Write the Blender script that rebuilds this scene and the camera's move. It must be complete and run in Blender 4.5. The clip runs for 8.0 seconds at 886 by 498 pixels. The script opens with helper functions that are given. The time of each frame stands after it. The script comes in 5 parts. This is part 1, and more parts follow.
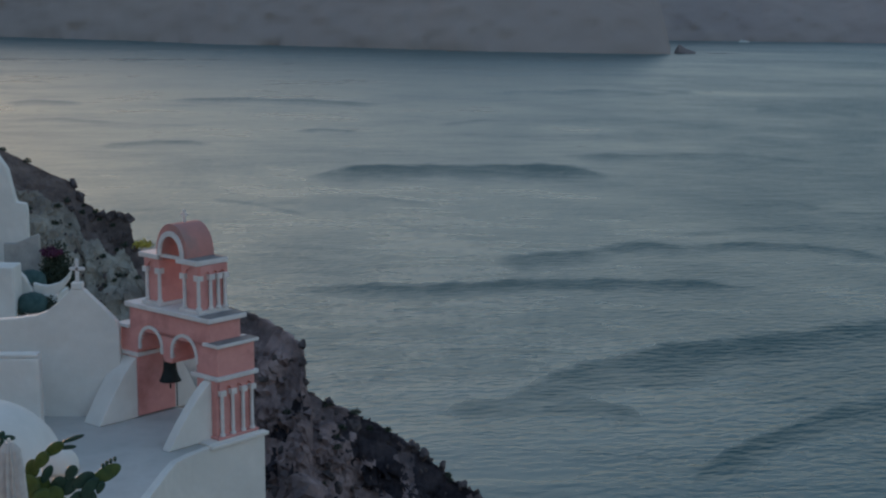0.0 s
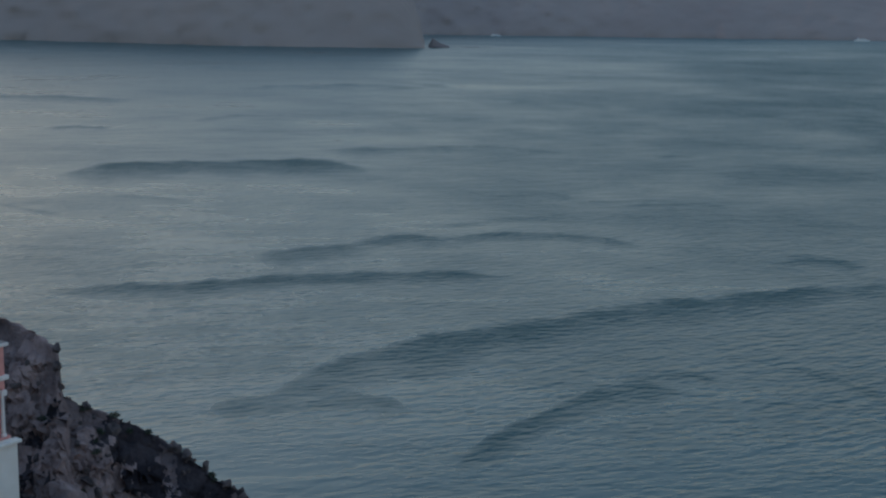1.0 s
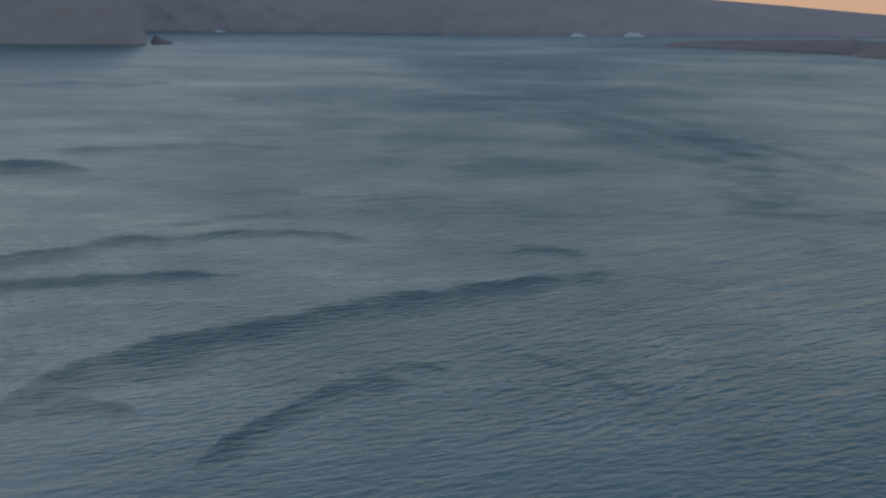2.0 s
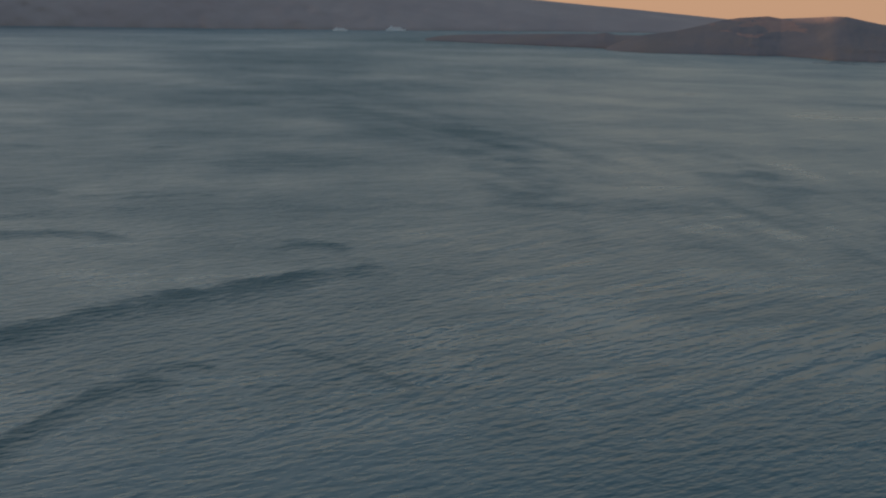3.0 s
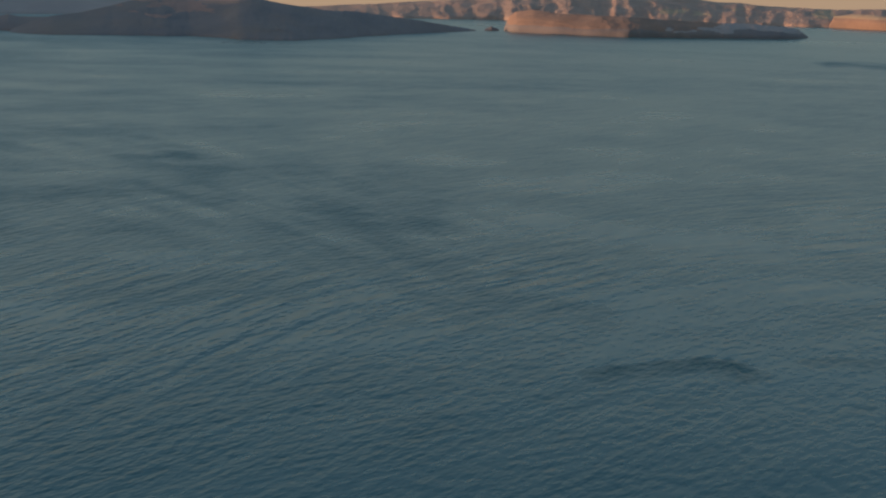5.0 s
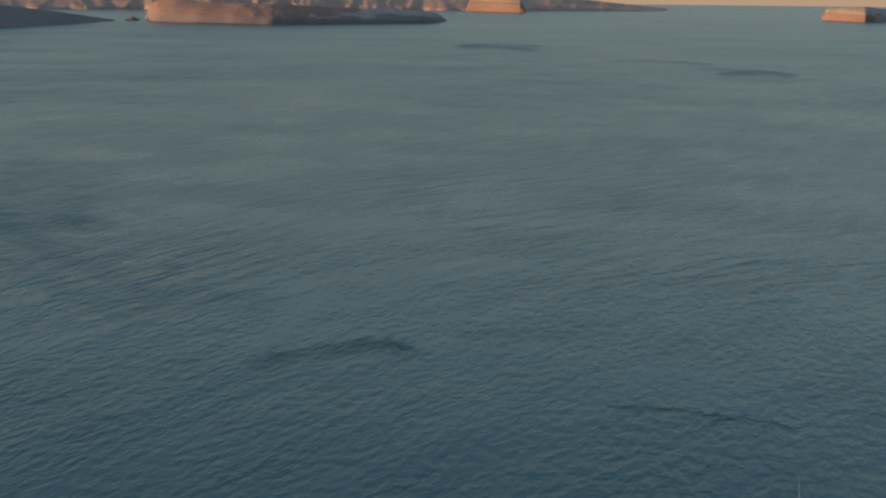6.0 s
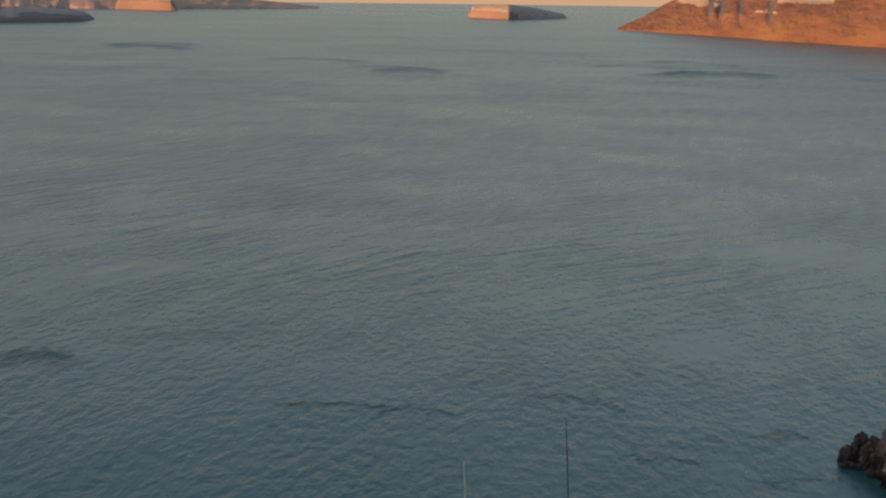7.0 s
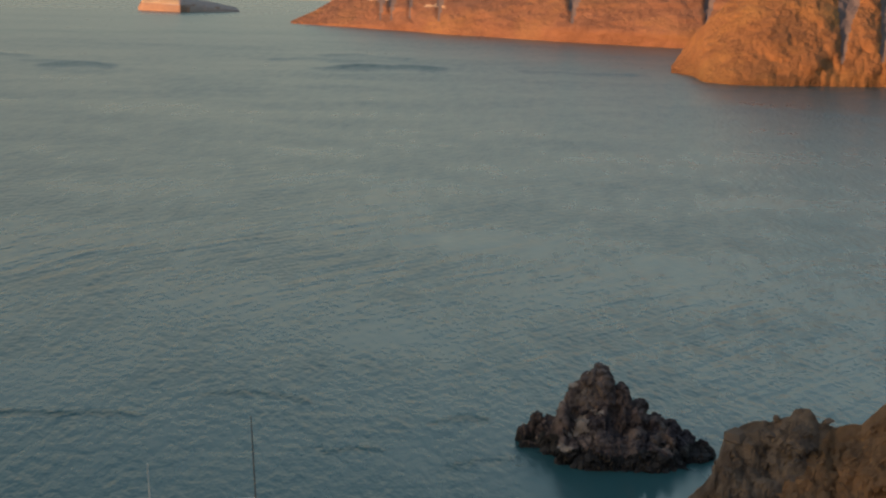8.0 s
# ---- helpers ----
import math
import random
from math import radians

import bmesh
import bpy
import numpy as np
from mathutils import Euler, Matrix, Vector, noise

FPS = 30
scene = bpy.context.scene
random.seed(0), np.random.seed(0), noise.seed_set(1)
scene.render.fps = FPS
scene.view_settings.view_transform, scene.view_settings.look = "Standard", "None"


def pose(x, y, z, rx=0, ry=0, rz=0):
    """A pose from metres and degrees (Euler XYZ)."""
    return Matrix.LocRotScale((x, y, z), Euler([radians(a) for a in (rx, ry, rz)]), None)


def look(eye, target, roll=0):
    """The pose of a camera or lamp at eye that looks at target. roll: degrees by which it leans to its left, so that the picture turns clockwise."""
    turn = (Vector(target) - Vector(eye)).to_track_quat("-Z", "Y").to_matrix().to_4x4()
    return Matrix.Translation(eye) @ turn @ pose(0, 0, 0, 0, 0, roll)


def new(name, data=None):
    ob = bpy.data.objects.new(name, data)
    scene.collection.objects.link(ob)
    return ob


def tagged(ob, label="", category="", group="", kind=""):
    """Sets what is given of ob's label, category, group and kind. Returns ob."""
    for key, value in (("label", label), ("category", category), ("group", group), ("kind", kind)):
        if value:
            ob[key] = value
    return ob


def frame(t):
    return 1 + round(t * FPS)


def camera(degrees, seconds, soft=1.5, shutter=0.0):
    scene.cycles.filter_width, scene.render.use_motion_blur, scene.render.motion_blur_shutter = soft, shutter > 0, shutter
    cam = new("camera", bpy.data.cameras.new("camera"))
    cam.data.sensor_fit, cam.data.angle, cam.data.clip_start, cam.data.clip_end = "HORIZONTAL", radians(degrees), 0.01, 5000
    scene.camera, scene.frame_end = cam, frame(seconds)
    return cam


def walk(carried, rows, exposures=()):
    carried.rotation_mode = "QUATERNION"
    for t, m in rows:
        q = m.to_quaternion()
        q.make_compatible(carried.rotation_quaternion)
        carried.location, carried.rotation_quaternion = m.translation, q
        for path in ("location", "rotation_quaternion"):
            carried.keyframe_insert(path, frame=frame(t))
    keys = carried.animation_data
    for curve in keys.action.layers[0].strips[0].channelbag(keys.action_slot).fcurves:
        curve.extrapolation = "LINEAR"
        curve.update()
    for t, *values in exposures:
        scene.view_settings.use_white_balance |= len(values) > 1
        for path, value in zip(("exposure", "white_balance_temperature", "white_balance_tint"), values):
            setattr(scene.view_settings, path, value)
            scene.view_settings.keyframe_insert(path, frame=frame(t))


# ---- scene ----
cam = camera(33.6, 8.0, soft=2.2)

# camera: an arm's length in front of a pivot 110 m above the sea; x to starboard, y ahead at the start
EYE_Z = 110.0


def held(bearing, pitch, roll):
    b = radians(bearing)
    return (Matrix.Translation((0.4 * math.sin(b), 0.4 * math.cos(b) - 0.4, EYE_Z))
            @ pose(0, 0, 0, 0, 0, -bearing) @ pose(0, 0, 0, 90 + pitch) @ pose(0, 0, 0, 0, 0, roll))


PATH = [
    (0.0, 0.00, -9.84, 0.30), (0.5, 4.56, -9.97, 0.34), (1.0, 9.48, -9.99, 0.52), (1.5, 14.82, -10.00, 0.63),
    (1.7, 17.05, -10.01, 0.66), (3.0, 29.31, -10.13, 0.97), (3.5, 34.54, -10.16, 1.10), (4.0, 39.60, -10.35, 1.21),
    (4.5, 45.70, -10.34, 1.24), (5.0, 51.89, -10.48, 1.06), (5.2, 54.34, -10.56, 0.97), (6.3, 69.64, -10.80, 0.27),
    (6.5, 72.24, -10.75, 0.31), (7.0, 78.87, -10.77, 0.67), (7.5, 85.53, -10.80, 1.14), (8.0, 91.54, -10.81, 1.28),
]
walk(cam, [(t, held(b, p, r)) for t, b, p, r in PATH], exposures=[(0.0, 1.44, 6360, 14), (0.5, 1.53, 6400, 22), (1.0, 1.46, 6220, 14), (1.5, 1.5, 6160, 17), (3.0, 1.28, 7210, 21), (3.5, 1.05, 6750, 23), (4.0, 1.01, 6180, 8), (4.5, 1.17, 6280, 14), (5.0, 1.15, 6230, 5), (6.5, 1.38, 6720, 10), (7.0, 1.53, 7450, 17), (7.5, 1.66, 8450, 22), (8.0, 1.68, 7950, 14)])

# ---- light: a low sun beyond the caldera rim, and the dawn sky ----
SUN_BEARING, SUN_HEIGHT = -35.0, 4.5
world = bpy.data.worlds.new("dawn")
scene.world = world
world.use_nodes = True
wn, wl = world.node_tree.nodes, world.node_tree.links
wn.clear()
sky = wn.new("ShaderNodeTexSky")
sky.sky_type, sky.sun_disc = "NISHITA", False
sky.sun_elevation, sky.sun_rotation = radians(SUN_HEIGHT), radians(SUN_BEARING)
sky.altitude, sky.air_density, sky.dust_density, sky.ozone_density = 100, 1.0, 1.2, 1.5
bg, wo = wn.new("ShaderNodeBackground"), wn.new("ShaderNodeOutputWorld")
bg.inputs["Strength"].default_value = 0.15
# a belt of dusty dawn haze low over the whole horizon
wtc, wsep = wn.new("ShaderNodeTexCoord"), wn.new("ShaderNodeSeparateXYZ")
wrng, wmix = wn.new("ShaderNodeMapRange"), wn.new("ShaderNodeMix")
wl.new(wtc.outputs["Generated"], wsep.inputs["Vector"])
wl.new(wsep.outputs["Z"], wrng.inputs["Value"])
wrng.interpolation_type = "SMOOTHSTEP"
wrng.inputs["From Min"].default_value, wrng.inputs["From Max"].default_value = -0.04, 0.42
wrng.inputs["To Min"].default_value, wrng.inputs["To Max"].default_value = 0.85, 0.0
wmix.data_type = "RGBA"
wl.new(wrng.outputs["Result"], wmix.inputs["Factor"])
wl.new(sky.outputs["Color"], wmix.inputs["A"])
whue, wlow = wn.new("ShaderNodeMix"), wn.new("ShaderNodeMapRange")
whue.data_type = "RGBA"
whue.inputs["A"].default_value, whue.inputs["B"].default_value = (1.48, 0.98, 0.67, 1), (1.0, 0.93, 0.86, 1)
wlow.inputs["From Min"].default_value, wlow.inputs["From Max"].default_value = 0.0, 0.075
wl.new(wsep.outputs["Z"], wlow.inputs["Value"])
wl.new(wlow.outputs["Result"], whue.inputs["Factor"])
wl.new(whue.outputs["Result"], wmix.inputs["B"])
wl.new(wmix.outputs["Result"], bg.inputs["Color"])
wl.new(bg.outputs["Background"], wo.inputs["Surface"])

sun = new("sun", bpy.data.lights.new("sun", "SUN"))
sun.data.energy, sun.data.angle, sun.data.color = 2.1, radians(0.6), (1.0, 0.57, 0.33)
sb, sh = radians(SUN_BEARING), radians(SUN_HEIGHT)
sun.matrix_world = look((0, 0, 500), (-math.sin(sb) * math.cos(sh), -math.cos(sb) * math.cos(sh), 500 - math.sin(sh)))


# ---- materials ----
def mat(name, dark, light, scale=1.0, rough=0.85, bump=0.3, stain=None, stain_scale=0.1, spec=0.3, bump_scale=None, stretch=(1, 1, 1), sharp=0.18):
    m = bpy.data.materials.new(name)
    m.use_nodes = True
    n, l = m.node_tree.nodes, m.node_tree.links
    b = n["Principled BSDF"]
    b.inputs["Roughness"].default_value, b.inputs["Specular IOR Level"].default_value = rough, spec
    tc, mp = n.new("ShaderNodeTexCoord"), n.new("ShaderNodeMapping")
    mp.inputs["Scale"].default_value = stretch
    l.new(tc.outputs["Object"], mp.inputs["Vector"])

    def noise_tex(s, detail, roughness=0.6):
        t = n.new("ShaderNodeTexNoise")
        t.inputs["Scale"].default_value, t.inputs["Detail"].default_value, t.inputs["Roughness"].default_value = s, detail, roughness
        l.new(mp.outputs["Vector"], t.inputs["Vector"])
        return t
    fine = noise_tex(scale, 8)
    ramp = n.new("ShaderNodeValToRGB")
    ramp.color_ramp.elements[0].position, ramp.color_ramp.elements[1].position = 0.5 - sharp, 0.5 + sharp
    ramp.color_ramp.elements[0].color, ramp.color_ramp.elements[1].color = (*dark, 1), (*light, 1)
    l.new(fine.outputs["Fac"], ramp.inputs["Fac"])
    out = ramp.outputs["Color"]
    if stain:
        big = noise_tex(stain_scale, 5)
        r2 = n.new("ShaderNodeMapRange")
        r2.inputs["From Min"].default_value, r2.inputs["From Max"].default_value = 0.48, 0.68
        l.new(big.outputs["Fac"], r2.inputs["Value"])
        mx = n.new("ShaderNodeMix")
        mx.data_type = "RGBA"
        l.new(r2.outputs["Result"], mx.inputs["Factor"])
        l.new(out, mx.inputs["A"])
        mx.inputs["B"].default_value = (*stain, 1)
        out = mx.outputs["Result"]
    l.new(out, b.inputs["Base Color"])
    if bump:
        bt = noise_tex(bump_scale or scale * 2, 9, 0.65)
        bp = n.new("ShaderNodeBump")
        bp.inputs["Strength"].default_value, bp.inputs["Distance"].default_value = min(bump, 1.0), 0.5 / (bump_scale or scale * 2)
        l.new(bt.outputs["Fac"], bp.inputs["Height"])
        l.new(bp.outputs["Normal"], b.inputs["Normal"])
    return m


WHITE = mat("whitewash", (0.70, 0.672, 0.632), (0.80, 0.773, 0.735), 1.3, 0.9, 0.12, (0.65, 0.628, 0.595), 0.35, bump_scale=6)
WORN_LIME = mat("worn_limewash_floor", (0.50, 0.485, 0.465), (0.62, 0.60, 0.575), 0.9, 0.92, 0.2, (0.40, 0.395, 0.375), 0.45, bump_scale=7)
TRIM = mat("white_trim", (0.63, 0.595, 0.58), (0.76, 0.72, 0.70), 3, 0.85, 0.15, bump_scale=12)
PINK = mat("pink_plaster", (0.64, 0.285, 0.26), (0.74, 0.36, 0.33), 1.6, 0.9, 0.2, (0.50, 0.21, 0.19), 0.9, bump_scale=14)
LAVA = mat("dark_lava", (0.155, 0.110, 0.111), (0.47, 0.342, 0.325), 0.6, 0.95, 1.0, (0.10, 0.080, 0.085), 0.13, bump_scale=1.1, sharp=0.2)
CLINKER = mat("lava_boulders", (0.03, 0.025, 0.03), (0.16, 0.128, 0.125), 1.2, 0.95, 1.0, bump_scale=2.5)
TUFF = mat("grey_tuff", (0.27, 0.242, 0.207), (0.46, 0.415, 0.355), 0.6, 0.95, 0.7, (0.16, 0.132, 0.115), 0.16, bump_scale=1.6)
# haze over the far coasts and lava island is put into these colours
FAR_ROCK = mat("hazed_far_rock", (0.315, 0.258, 0.237), (0.345, 0.283, 0.258), 0.008, 0.95, 0, (0.305, 0.25, 0.232), 0.003)
COAST_ROCK = mat("hazed_shaded_rock", (0.30, 0.25, 0.235), (0.35, 0.29, 0.27), 0.008, 0.95, 0.05, (0.29, 0.24, 0.23), 0.003, bump_scale=0.02)
ISLAND_ROCK = mat("hazed_island_lava", (0.165, 0.142, 0.145), (0.215, 0.178, 0.172), 0.01, 0.95, 0.12, (0.205, 0.162, 0.145), 0.0045, bump_scale=0.03)
FLAT_ROCK = mat("warm_island_rock", (0.225, 0.142, 0.108), (0.30, 0.192, 0.145), 0.02, 0.95, 0.2, (0.21, 0.145, 0.12), 0.009, bump_scale=0.05)
# sunlit streak below the lava island's summit, put into the colour
SUNLIT_LAVA = mat("sunlit_lava_slope", (0.28, 0.175, 0.15), (0.36, 0.22, 0.18), 0.02, 0.95, 0.2, (0.23, 0.165, 0.148), 0.009, bump_scale=0.05)
# shade of the sunlit cliffs' ravines, put into a grey rock colour
RAVINE_SHADE = mat("ravine_shade_grey", (0.10, 0.08, 0.08), (0.15, 0.12, 0.118), 0.03, 0.95, 0.3, (0.12, 0.10, 0.105), 0.01, bump_scale=0.08)
HEADLAND_ROCK = mat("golden_brown_rock", (0.175, 0.080, 0.036), (0.250, 0.115, 0.050), 0.03, 0.95, 0.9, (0.30, 0.152, 0.058), 0.014, bump_scale=0.07, sharp=0.14, stretch=(1, 1, 1.6))
RED_ROCK = mat("red_cliff_rock", (0.170, 0.081, 0.051), (0.240, 0.115, 0.070), 0.02, 0.95, 0.9, (0.24, 0.125, 0.063), 0.008, bump_scale=0.05, stretch=(1, 1, 1.8), sharp=0.12)
BROWN = mat("brown_volcanic_rock", (0.034, 0.026, 0.027), (0.142, 0.103, 0.099), 0.3, 0.95, 1.0, (0.18, 0.140, 0.128), 0.10, bump_scale=0.5, sharp=0.14)
GREY_FACE = mat("light_grey_rock", (0.20, 0.165, 0.15), (0.34, 0.285, 0.255), 0.5, 0.95, 0.9, (0.13, 0.105, 0.10), 0.2, bump_scale=0.8)
# black lava, and the shade of hollows and cracks put into its colour
BLACK_LAVA_SHADE = mat("lava_and_crack_shade", (0.014, 0.012, 0.019), (0.075, 0.06, 0.066), 0.8, 0.9, 1.0, bump_scale=1.2)
# haze and pink sunlight on the cape, put into its base colour
CAPE_ROCK = mat("hazed_warm_rock", (0.34, 0.225, 0.18), (0.42, 0.285, 0.228), 0.02, 0.95, 0.4, (0.33, 0.235, 0.19), 0.009, bump_scale=0.05, sharp=0.14)
OCHRE = mat("ochre_brown_rock", (0.115, 0.067, 0.039), (0.235, 0.141, 0.082), 0.22, 0.95, 0.8, (0.25, 0.127, 0.063), 0.05, bump_scale=0.5, sharp=0.2)
GREYBROWN = mat("grey_brown_rock", (0.07, 0.051, 0.041), (0.205, 0.15, 0.113), 0.3, 0.95, 1.0, (0.05, 0.038, 0.036), 0.12, bump_scale=0.6, sharp=0.2)
WEATHERED = mat("weathered_ledge_top", (0.22, 0.20, 0.20), (0.34, 0.31, 0.30), 2.5, 0.95, 0.3, (0.18, 0.17, 0.17), 1.2)
PINK_WORN = mat("weathered_pink_plaster", (0.46, 0.225, 0.205), (0.60, 0.275, 0.245), 1.4, 0.9, 0.3, (0.36, 0.235, 0.22), 0.9, bump_scale=10)
UMBER = mat("umber_outcrop", (0.10, 0.075, 0.07), (0.23, 0.175, 0.16), 0.7, 0.95, 0.9, (0.07, 0.052, 0.05), 0.3, bump_scale=1.4)
WET = mat("wet_rock", (0.008, 0.008, 0.010), (0.026, 0.023, 0.024), 0.5, 0.55, 0.8, bump_scale=1.0)
PALE = mat("pale_pumice", (0.36, 0.25, 0.165), (0.46, 0.34, 0.235), 0.03, 0.95, 0.4)
BRONZE = mat("dark_bronze", (0.006, 0.014, 0.016), (0.016, 0.027, 0.029), 5, 0.6, 0.1, spec=0.3)
CACTUS = mat("cactus_green", (0.03, 0.058, 0.013), (0.095, 0.135, 0.03), 6, 0.6, 0.2, (0.03, 0.075, 0.045), 2.5)
CACTUS_DARK = mat("dark_cactus_green", (0.012, 0.04, 0.03), (0.03, 0.075, 0.05), 6, 0.55, 0.2)
CANVAS = mat("white_canvas", (0.55, 0.54, 0.53), (0.68, 0.67, 0.65), 8, 0.9, 0.2)
STEEL = mat("painted_mast", (0.50, 0.50, 0.48), (0.62, 0.62, 0.60), 4, 0.4, 0.05, spec=0.5)
DARKMAST = mat("dark_mast", (0.10, 0.10, 0.105), (0.15, 0.15, 0.15), 4, 0.5, 0.05)
HULL = mat("white_gelcoat", (0.70, 0.71, 0.72), (0.80, 0.80, 0.80), 2, 0.3, 0.02, spec=0.5)


def sea_material():
    m = bpy.data.materials.new("sea_water")
    m.use_nodes = True
    n, l = m.node_tree.nodes, m.node_tree.links
    b = n["Principled BSDF"]
    b.inputs["Base Color"].default_value = (0.021, 0.087, 0.098, 1)
    b.inputs["Roughness"].default_value, b.inputs["IOR"].default_value = 0.12, 1.33
    geo = n.new("ShaderNodeNewGeometry")
    att = n.new("ShaderNodeAttribute")
    att.attribute_name = "ruffle"

    def wave(across, along, crest, detail, roughness=0.55):
        """Waves of that length, with crests that long, running towards the bearing named crest."""
        mp, t = n.new("ShaderNodeMapping"), n.new("ShaderNodeTexNoise")
        mp.vector_type = "TEXTURE"
        mp.inputs["Rotation"].default_value[2] = radians(90 - crest)
        mp.inputs["Scale"].default_value = (along, across, across)
        t.inputs["Scale"].default_value, t.inputs["Detail"].default_value, t.inputs["Roughness"].default_value = 1.0, detail, roughness
        l.new(geo.outputs["Position"], mp.inputs["Vector"])
        l.new(mp.outputs["Vector"], t.inputs["Vector"])
        return t.outputs["Fac"]

    def blend(fac, a, b):
        x = n.new("ShaderNodeMix")
        l.new(fac, x.inputs["Factor"]), l.new(a, x.inputs["A"]), l.new(b, x.inputs["B"])
        return x.outputs["Result"]

    def times(a, b):
        x = n.new("ShaderNodeMath")
        x.operation = "MULTIPLY"
        mid = n.new("ShaderNodeMath")
        mid.operation, mid.inputs[1].default_value = "SUBTRACT", 0.5
        l.new(a, mid.inputs[0])
        l.new(mid.outputs[0], x.inputs[0]), l.new(b, x.inputs[1])
        return x.outputs[0]

    def times_plain(a, b):
        mid, x, up = n.new("ShaderNodeMath"), n.new("ShaderNodeMath"), n.new("ShaderNodeMath")
        mid.operation, mid.inputs[1].default_value = "SUBTRACT", 0.5
        x.operation = "MULTIPLY"
        up.operation, up.inputs[1].default_value = "ADD", 0.5
        l.new(a, mid.inputs[0]), l.new(mid.outputs[0], x.inputs[0]), l.new(b, x.inputs[1]), l.new(x.outputs[0], up.inputs[0])
        return up.outputs[0]

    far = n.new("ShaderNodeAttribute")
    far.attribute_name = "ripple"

    def bump(height, strength, distance, normal=None):
        bp = n.new("ShaderNodeBump")
        bp.inputs["Distance"].default_value = distance
        if isinstance(strength, float):
            bp.inputs["Strength"].default_value = strength
        else:
            l.new(strength, bp.inputs["Strength"])
        l.new(height, bp.inputs["Height"])
        if normal:
            l.new(normal, bp.inputs["Normal"])
        return bp.outputs["Normal"]
    turn = n.new("ShaderNodeAttribute")
    turn.attribute_name = "refraction"
    # the waves swing round the bay: their crests run towards a bearing that grows from zone to zone
    waves = wave(4.5, 14, 62, 2, 0.5)
    for at, crest in ((0.20, 74), (0.42, 92), (0.614, 113), (0.80, 134)):
        zone = n.new("ShaderNodeMapRange")
        zone.inputs["From Min"].default_value, zone.inputs["From Max"].default_value = at - 0.085, at + 0.085
        l.new(turn.outputs["Fac"], zone.inputs["Value"])
        waves = blend(zone.outputs["Result"], waves, wave(8.5, 42, crest, 2.2, 0.5))
    trains = n.new("ShaderNodeAttribute")
    trains.attribute_name = "train"
    streaks = n.new("ShaderNodeMapRange")
    streaks.inputs["From Min"].default_value, streaks.inputs["From Max"].default_value = 0.3, 0.7
    streaks.inputs["To Min"].default_value, streaks.inputs["To Max"].default_value = 0.7, 1.3
    l.new(wave(9, 34, 95, 4, 0.6), streaks.inputs["Value"])
    rough_water = n.new("ShaderNodeMath")
    rough_water.operation = "MULTIPLY"
    l.new(att.outputs["Fac"], rough_water.inputs[0]), l.new(streaks.outputs["Result"], rough_water.inputs[1])
    ruf = n.new("ShaderNodeMapRange")
    ruf.inputs["From Min"].default_value = 0.07
    ruf.inputs["To Min"].default_value, ruf.inputs["To Max"].default_value = 0.12, 7.0
    l.new(rough_water.outputs[0], ruf.inputs["Value"])
    swell = bump(wave(30, 70, 80, 3), 1.0, 0.9)
    chop = bump(times(wave(3.0, 6, 84, 2, 0.5), ruf.outputs["Result"]), 1.0, 0.55, swell)
    chop = bump(times(waves, trains.outputs["Fac"]), 1.0, 2.0, chop)
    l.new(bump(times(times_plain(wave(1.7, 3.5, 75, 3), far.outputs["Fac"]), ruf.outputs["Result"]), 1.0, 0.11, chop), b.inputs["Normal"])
    rr = n.new("ShaderNodeMapRange")
    rr.inputs["To Min"].default_value, rr.inputs["To Max"].default_value = 0.20, 0.56
    l.new(rough_water.outputs[0], rr.inputs["Value"])
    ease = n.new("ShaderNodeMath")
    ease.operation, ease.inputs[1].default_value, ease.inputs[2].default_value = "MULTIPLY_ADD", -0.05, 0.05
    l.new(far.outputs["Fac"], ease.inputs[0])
    both = n.new("ShaderNodeMath")
    l.new(ease.outputs[0], both.inputs[0]), l.new(rr.outputs["Result"], both.inputs[1])
    slick, gloss = n.new("ShaderNodeMapRange"), n.new("ShaderNodeMath")
    slick.inputs["From Max"].default_value, slick.inputs["To Min"].default_value = 0.035, 0.25
    gloss.operation = "MULTIPLY"
    l.new(att.outputs["Fac"], slick.inputs["Value"])
    l.new(both.outputs[0], gloss.inputs[0]), l.new(slick.outputs["Result"], gloss.inputs[1])
    l.new(gloss.outputs[0], b.inputs["Roughness"])
    return m


SEA = sea_material()


# ---- mesh helpers ----
def lattice(ix, iy, seed):
    h = (ix * 374761393 + iy * 668265263 + seed * 2147483647) & 0xFFFFFFFF
    h = ((h ^ (h >> 13)) * 1274126177) & 0xFFFFFFFF
    return ((h ^ (h >> 16)) & 0xFFFF) / 65535.0


def value_noise(x, y, seed=0):
    x, y = np.asarray(x, float), np.asarray(y, float)
    ix, iy = np.floor(x).astype(np.int64), np.floor(y).astype(np.int64)
    fx, fy = x - ix, y - iy
    fx, fy = fx * fx * (3 - 2 * fx), fy * fy * (3 - 2 * fy)
    a, b = lattice(ix, iy, seed), lattice(ix + 1, iy, seed)
    c, d = lattice(ix, iy + 1, seed), lattice(ix + 1, iy + 1, seed)
    return (a + (b - a) * fx) * (1 - fy) + (c + (d - c) * fx) * fy


def fbm(x, y, octaves=5, seed=0, gain=0.5, ridged=False):
    total, amp, norm = 0, 1.0, 0
    for o in range(octaves):
        v = value_noise(np.asarray(x) * 2 ** o + 17.3 * o, np.asarray(y) * 2 ** o - 9.1 * o, seed + o) * 2 - 1
        total = total + amp * ((1 - 2 * np.abs(v)) if ridged else v)
        norm += amp
        amp *= gain
    return total / norm


